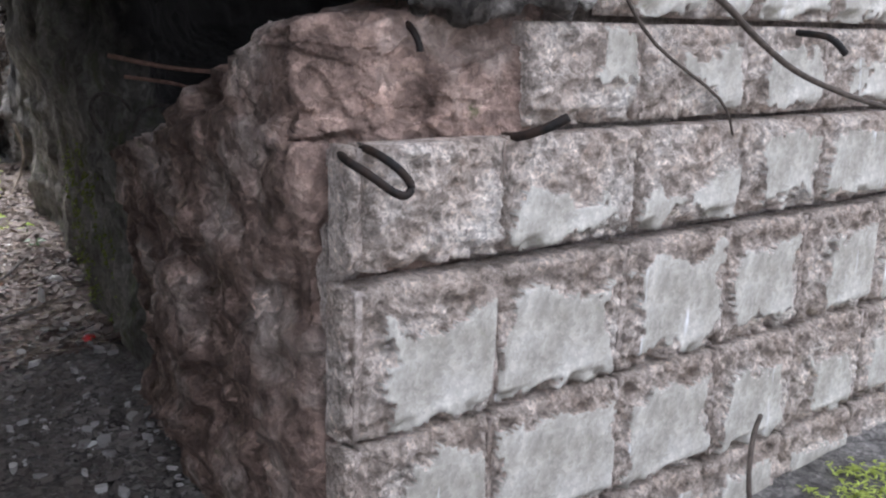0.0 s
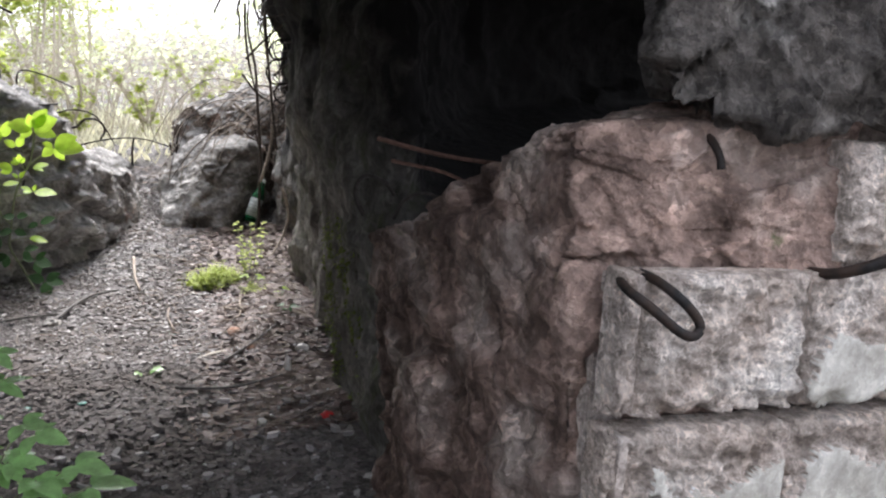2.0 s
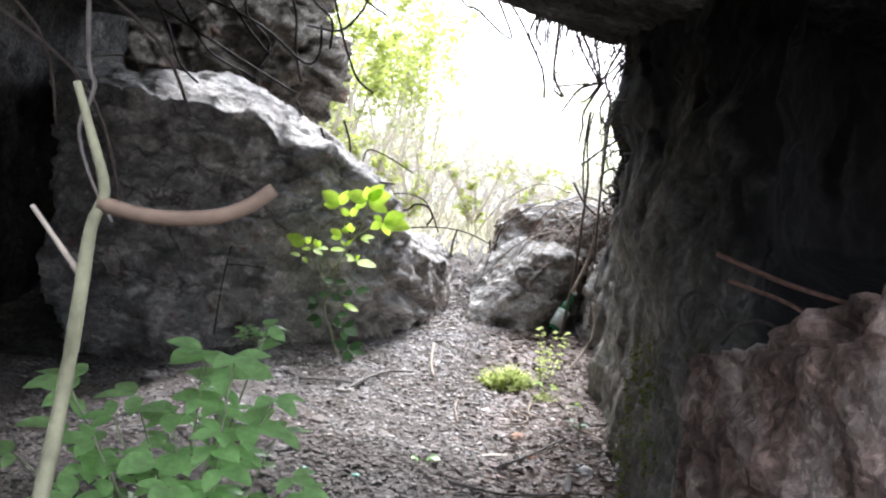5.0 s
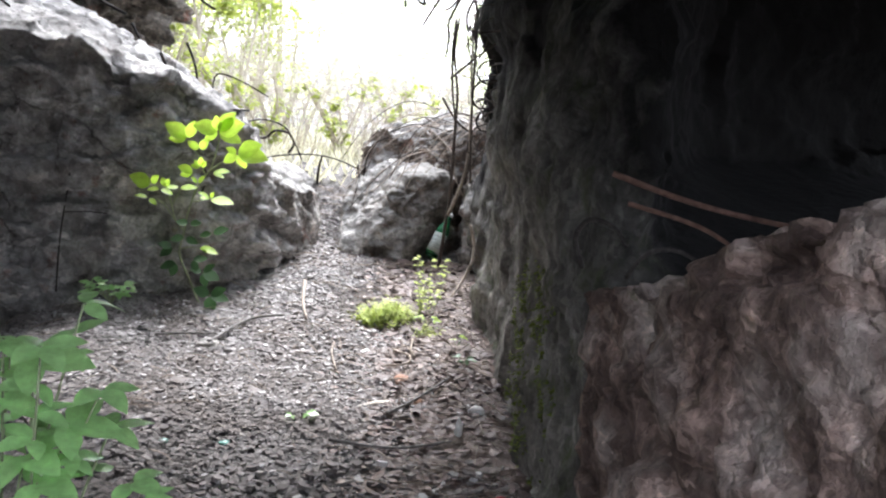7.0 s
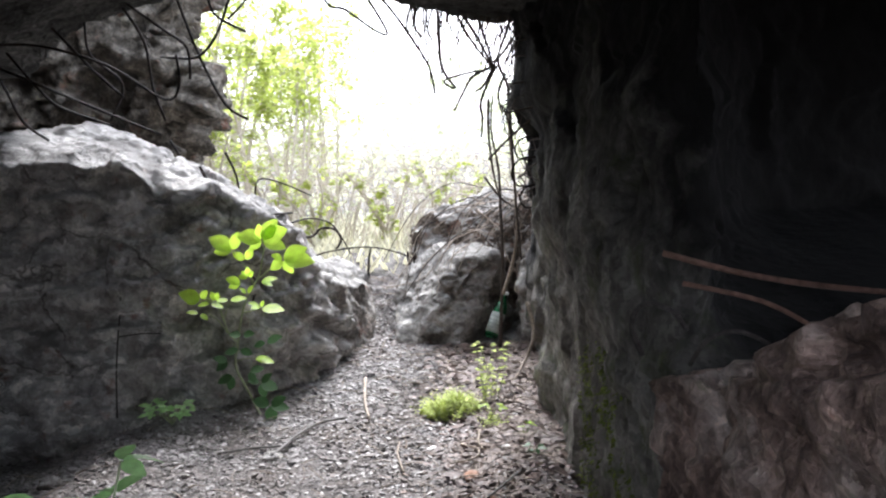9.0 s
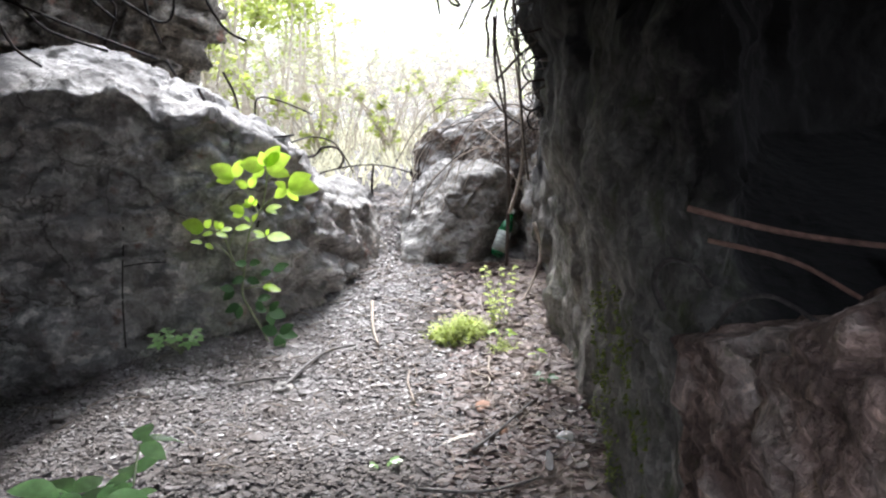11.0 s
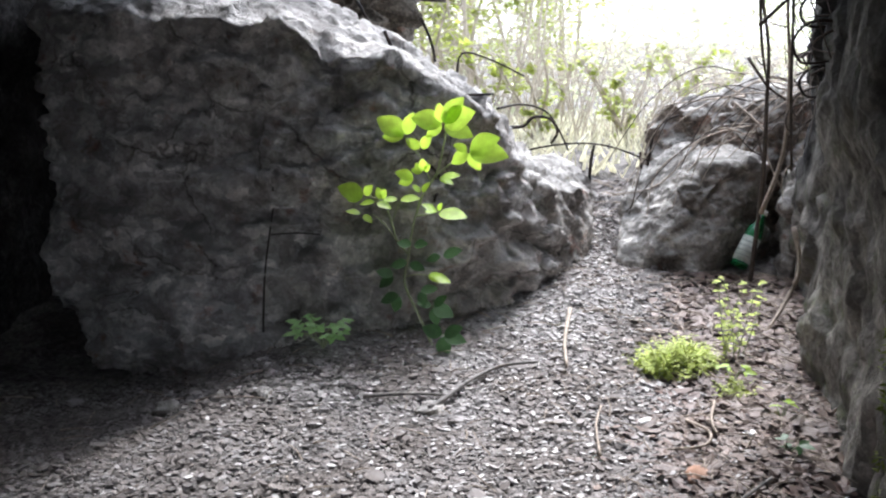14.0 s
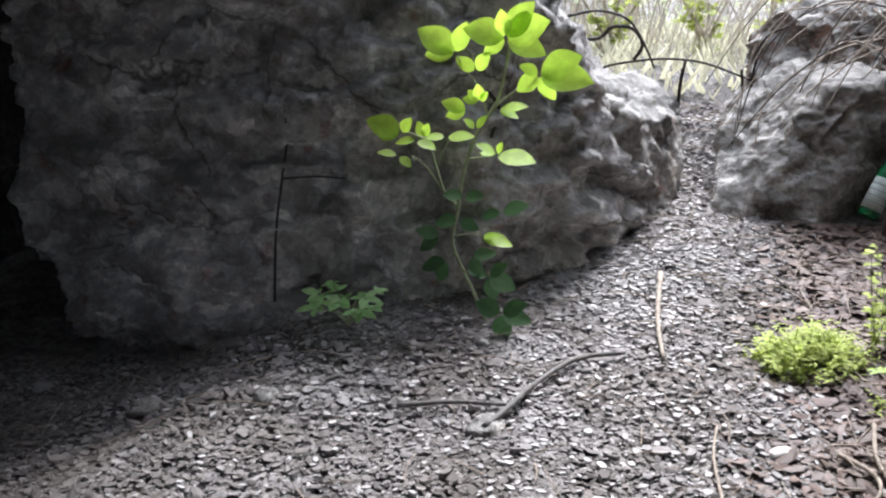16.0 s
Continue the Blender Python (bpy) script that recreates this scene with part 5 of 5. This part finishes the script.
def twig_litter():
    r = random.Random(9)
    bm = bmesh.new()
    for _ in range(800):
        x, y = on_brown(r) if r.random() < 0.6 else on_path(r)
        a, s = r.uniform(0, 6.283), r.uniform(0.04, 0.16)
        p, q = Vector(gz((x, y), 0.012)), Vector(gz((x + math.cos(a) * s, y + math.sin(a) * s), r.uniform(0.008, 0.04)))
        tube(bm, [p, p.lerp(q, 0.5) + Vector((r.uniform(-0.01, 0.01), 0, 0.006)), q], r.uniform(0.0012, 0.003), 0.001, 4)
    return tagged(part("twig_litter", bm, M_TWIG), "fine dry twigs scattered in the litter", "twigs", kind="stuff")


twig_litter()


# -- the bright scrub outside --
def bush(base, height, width, leaves, seed, lean=0.0, leaf=0.045, label="young tree with fresh yellow-green spring leaves", name="young_tree", low=0.25):
    r = random.Random(seed)
    root = thing(name, (base[0], base[1], ground_z(base[0], base[1])), label, "tree", "scrub outside the passage")
    bz = root.location.z
    trunk = bmesh.new()
    tips = []
    for k in range(max(4, int(width * 4))):
        a = r.uniform(0, 6.283)
        e = Vector((base[0] + math.cos(a) * width * r.uniform(0.15, 0.6) + lean, base[1] + math.sin(a) * width * 0.5 * r.random(), bz + height * r.uniform(0.6, 1.0)))
        b = Vector((base[0] + r.uniform(-0.12, 0.12), base[1] + r.uniform(-0.12, 0.12), bz - 0.05))
        m = b.lerp(e, 0.5) + Vector((r.uniform(-0.15, 0.15), 0, height * 0.08))
        tube(trunk, [b, m, e], r.uniform(0.012, 0.03), 0.004, 5)
        for _ in range(9):
            t = r.uniform(low, 1)
            p = b.lerp(m, t * 2) if t < 0.5 else m.lerp(e, t * 2 - 1)
            q = p + Vector((r.uniform(-1, 1), r.uniform(-0.6, 0.6), r.uniform(-0.1, 0.8))) * height * 0.14
            tube(trunk, [p, p.lerp(q, 0.5) + Vector((0, 0, 0.03)), q], 0.006, 0.0025, 4)
            tips.append((p, q))
    adopt(part("trunk", trunk, M_BRAMBLE), root)
    verts, faces = [], []
    for _ in range(leaves):
        p, q = r.choice(tips)
        c = p.lerp(q, r.uniform(0.3, 1.15)) + Vector((r.gauss(0, 0.1), r.gauss(0, 0.1), r.gauss(0, 0.1))) * height * 0.2
        s = leaf * r.uniform(0.5, 1.2)
        u = Vector((r.uniform(-1, 1), r.uniform(-1, 1), r.uniform(-0.5, 0.5))).normalized() * s
        w = u.cross(Vector((r.uniform(-1, 1), r.uniform(-1, 1), 1))).normalized() * s * 0.55
        k = len(verts)
        verts += [tuple(c - u), tuple(c - w), tuple(c + u), tuple(c + w)]
        faces.append((k, k + 1, k + 2, k + 3))
    me = bpy.data.meshes.new("crown")
    me.from_pydata(verts, [], faces)
    me.materials.append(M_BUSH)
    adopt(new("crown", me), root)
    return root


for (x, y), h, w, n, s in (((-2.6, 10.2), 3.6, 1.6, 2600, 1), ((-1.8, 11.0), 3.8, 1.4, 2400, 2), ((-1.2, 10.0), 2.3, 1.2, 1300, 3), ((-1.1, 12.8), 3.8, 1.6, 2400, 4), ((-3.6, 12.5), 5.0, 2.0, 2600, 5),
                           ((-2.4, 15.5), 5.4, 2.4, 2600, 8), ((-0.7, 14.5), 3.4, 1.6, 1500, 10), ((-1.3, 17.5), 5.2, 2.4, 2200, 11), ((2.4, 13.0), 1.8, 1.2, 500, 9)):
    bush((x, y), h, w, n, s)
for (x, y), h, w, n, s in (((-0.5, 8.6), 0.75, 0.8, 260, 21), ((0.1, 8.9), 0.7, 0.9, 260, 22), ((0.5, 9.3), 0.8, 0.9, 300, 23), ((-1.1, 8.8), 1.0, 0.8, 300, 24), ((1.2, 9.6), 0.8, 0.9, 260, 25)):
    bush((x, y), h, w, n, s, leaf=0.04, label="low scrub bush with sparse yellow-green leaves", name="low_bush", low=0.1)


def rough_grass():
    r = random.Random(61)
    verts, faces = [], []
    for _ in range(4500):
        x, y = r.gauss(0, 1.6), 7.3 + 7.5 * r.random() ** 1.3
        z = ground_z(x, y)
        h, a, w = r.uniform(0.04, 0.2), r.uniform(0, 6.283), r.uniform(0.004, 0.014)
        lean = Vector((r.gauss(0, 0.5), r.gauss(0, 0.5), 1)) * h
        d = Vector((math.cos(a), math.sin(a), 0)) * w
        b = Vector((x, y, z - 0.01))
        k = len(verts)
        verts += [tuple(b - d), tuple(b + d), tuple(b + lean * 0.6 + d), tuple(b + lean), tuple(b + lean * 0.6 - d)]
        faces.append((k, k + 1, k + 2, k + 3, k + 4))
    me = bpy.data.meshes.new("rough_grass")
    me.from_pydata(verts, [], faces)
    me.materials.append(M_STRAW)
    return tagged(new("rough_grass", me), "yellow rough grass and dry weeds outside, paled for glare", "grass", kind="stuff")


rough_grass()


def thicket():
    r = random.Random(33)
    bm = bmesh.new()
    for _ in range(330):
        x, y = r.uniform(-2.2, 1.8), r.uniform(8.2, 10.5)
        b = Vector((x, y, ground_z(x, y) - 0.02))
        a, s = r.choice((-1, 1)) * r.uniform(0.3, 1.0), r.uniform(0.5, 1.3)
        m = b + Vector((a * 0.45, r.uniform(-0.3, 0.3), s * 0.85))
        e = b + Vector((a * 1.6, r.uniform(-0.5, 0.5), s * r.uniform(0.35, 0.9)))
        tube(bm, [b, m, e], 0.004, 0.0012, 4)
    return tagged(part("bramble_thicket", bm, M_BRAMBLE), "thicket of arching dry grey bramble stems", "brambles", kind="stuff")


thicket()


def far_wood():
    r = random.Random(44)
    verts, faces = [], []
    for k in range(16000):
        near = k % 2
        x, y = (r.uniform(-9, 9), r.uniform(12.5, 20)) if near else (r.uniform(-16, 16), r.uniform(22, 34))
        top = (1.1 if near else 2.4) + max(0, -0.5 - x) * 0.45 + 0.5 * noise.noise(Vector((x / 3.0, 0, 3))) + 0.5 * noise.noise(Vector((x / 0.9, y / 2, 3)))
        c = Vector((x, y, ground_z(x, y) + max(0.05, top) * (1 - r.random() ** 1.3)))
        s = r.uniform(0.03, 0.07) if near else r.uniform(0.06, 0.15)
        u = Vector((r.uniform(-1, 1), r.uniform(-1, 1), r.uniform(-0.7, 0.7))).normalized() * s
        w = u.cross(Vector((r.uniform(-1, 1), r.uniform(-1, 1), 1))).normalized() * s * 0.7
        k = len(verts)
        verts += [tuple(c - u), tuple(c - w), tuple(c + u), tuple(c + w)]
        faces.append((k, k + 1, k + 2, k + 3))
    me = bpy.data.meshes.new("far_wood")
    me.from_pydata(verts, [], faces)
    me.materials.append(M_PAINTED_HAZE)
    return tagged(new("far_wood", me), "green wood in the distance, bright haze painted into its colour", "trees", kind="stuff")


far_wood()


# ---- the block wall: mortar bed, then every block ----
WALL = pose(0.695, 0.985, 0.0, 0, 3.6, 6.0)   # courses run along local x and dip to the far end
COLUMNS = (-0.02, 0.31, 0.69, 1.055, 1.395, 1.74, 2.09, 2.44, 2.8)
COURSES = (-0.52, -0.21, 0.1, 0.41, 0.735, 0.988, 1.208, 1.53, 1.83)
START = (0, 0, 0, 0, 0, 1, 2, 2)   # first whole column of each course
mortar = bmesh.new()  # bed behind the blocks
for x0, z0, z1 in ((-0.03, -0.5, 0.965), (0.4, 0.965, 1.195), (0.62, 1.195, 1.83)):
    bmesh.ops.create_cube(mortar, size=1.0, matrix=Matrix.Translation(((x0 + 2.8) / 2, 0.215, (z0 + z1) / 2)) @ Matrix.Diagonal((2.8 - x0, 0.24, z1 - z0, 1)))
wall_block = part("wall_front", mortar, M_MORTAR)
wall_block.matrix_world = WALL
tagged(wall_block, "weathered wall of pale concrete facing blocks in pinkish mortar", "wall", kind="structure")

# where the smooth skin is left on the blocks: course, column, then share of the face x0, x1, z0, z1
SKINS = {(4, 1): (0.0, 0.97, 0.04, 0.46), (4, 2): (0.06, 1.0, 0.05, 0.5), (4, 3): (0.25, 0.95, 0.06, 0.8), (3, 0): (0.22, 1.0, 0.04, 0.74), (3, 1): (0.05, 0.93, 0.02, 0.76), (3, 2): (0.08, 0.93, 0.05, 0.84),
         (3, 3): (0.12, 0.9, 0.1, 0.88), (2, 0): (0.3, 1.0, 0.0, 0.86), (2, 1): (0.04, 0.98, 0.0, 0.84), (2, 2): (0.1, 0.9, 0.04, 0.78), (5, 1): (0.58, 0.98, 0.42, 1.0), (5, 2): (0.28, 0.95, 0.14, 0.8), (5, 3): (0.2, 0.9, 0.1, 0.84)}


def face_block(w, h, seed, skin, fine):
    """One facing block: chipped rim, spalled pebbly face, the old smooth skin where it is left."""
    nx, nz = (62, int(62 * h / 0.352)) if fine else (28, 24)
    bm = bmesh.new()
    grid, kept = [], []
    for i in range(nx + 1):
        row, keeps = [], []
        for j in range(nz + 1):
            x, z = w * i / nx, h * j / nz
            q = Vector((x, seed * 3.7, z))
            keep = False
            if skin:
                wob = 0.05 * rough((x, seed, z), 0.07, seed) + 0.05 * noise.noise(Vector((x, seed * 2.3, z)) / 0.14) + 0.014 * noise.noise(q / 0.014)
                keep = min(x - skin[0] * w, skin[1] * w - x, z - skin[2] * h, skin[3] * h - z) + wob > 0.006
            if keep:
                y = 0.002 * noise.noise(q / 0.08)
            else:
                y = 0.013 + 0.014 * rough((x, seed, z), 0.11, seed) + 0.016 * noise.noise(q / 0.033) + 0.012 * noise.noise(q / 0.015)
                y += 0.016 * max(0.0, noise.noise(q / 0.024 + Vector((5, 0, 0))) - 0.25)
            side, low, top = min(x, w - x), z, h - z
            if side < 0.01:
                y += (0.01 - side) * (0.4 + 0.5 * max(0.0, noise.noise(q / 0.05)))
            if low < 0.035:
                y += (0.035 - low) * max(0.12, 2.2 * noise.noise(q / 0.05 + Vector((0, 0, 9))) + 0.4)
            if top < 0.016:
                y += (0.016 - top) * max(0.2, 0.7 + 1.2 * noise.noise(q / 0.05))
            jx = 0.004 * noise.noise(q / 0.05)
            jz = 0.006 * rough((x, seed, z), 0.08, 7) if z < h / 2 else 0.004 * rough((x, seed, z), 0.08, 7)
            row.append(bm.verts.new((x + jx, y, z + jz)))
            keeps.append(keep)
        grid.append(row)
        kept.append(keeps)
    for i in range(nx):
        for j in range(nz):
            f = bm.faces.new((grid[i][j], grid[i + 1][j], grid[i + 1][j + 1], grid[i][j + 1]))
            f.material_index = 1 if kept[i][j] and kept[i + 1][j + 1] else 0
    rim = [grid[i][0] for i in range(nx)] + [grid[nx][j] for j in range(nz)] + [grid[i][nz] for i in range(nx, 0, -1)] + [grid[0][j] for j in range(nz, 0, -1)]
    rear = [bm.verts.new((v.co.x, 0.08, v.co.z)) for v in rim]
    for k in range(len(rim)):
        bm.faces.new((rim[k - 1], rear[k - 1], rear[k], rim[k]))
    bmesh.ops.recalc_face_normals(bm, faces=bm.faces)
    return bm


def mortar_joint(x, z0, z1, seed):
    joint = bmesh.new()
    bmesh.ops.create_cube(joint, size=1.0, matrix=Matrix.Translation((x, 0.04, (z0 + z1) / 2)) @ Matrix.Diagonal((0.016, 0.085, (z1 - z0) * 0.96, 1)))
    bmesh.ops.subdivide_edges(joint, edges=joint.edges, cuts=6, use_grid_fill=True)
    for v in joint.verts:
        v.co += Vector((0.002 * noise.noise(v.co * 40), 0.009 * noise.noise(v.co * 25 + Vector((seed, 0, 0))), 0))
    return part("mortar_joint", joint, M_MORTAR, wall_block, smooth=True)


skins = random.Random(8)
for row in range(8):
    z0, z1 = COURSES[row] + (0.016 if row == 4 else 0.009), COURSES[row + 1] - (0.014 if row == 3 else 0.007)
    for col in range(START[row], 8):
        x0, x1 = COLUMNS[col] + 0.006, COLUMNS[col + 1] - 0.006
        if row == 5 and col == 1:
            x0 = 0.372
        if row > 5 and col == 2:
            x0 = 0.6
        sx, sz = skins.uniform(0.05, 0.3), skins.uniform(0.45, 0.88)
        skin = SKINS.get((row, col), (sx, skins.uniform(0.85, 1.0), skins.uniform(0.0, 0.1), sz))
        if (row, col) == (4, 0):
            skin = None
        b = part("block", face_block(x1 - x0, z1 - z0, row * 17 + col + 1, skin, row > 1 and col < 5), M_BLOCK, wall_block, smooth=True)
        b.data.materials.append(M_SKIN)
        b.location = (x0, (-0.034 if row == 4 else -0.02) + 0.006 * noise.noise(Vector((col * 1.3, row * 2.1, 3))), z0)
        if row > 1:
            mortar_joint(COLUMNS[col + 1], z0, z1, row * 9 + col)
    if 1 < row < 5:
        # narrow return piece at the corner, behind its own joint
        b = part("corner_piece", face_block(0.022 if row < 4 else 0.026, z1 - z0, row * 31 + 5, None, True), M_BLOCK, wall_block, smooth=True)
        b.location = (-0.05 if row == 4 else -0.046, -0.026 if row == 4 else -0.012, z0)
        mortar_joint(-0.02, z0, z1, row)
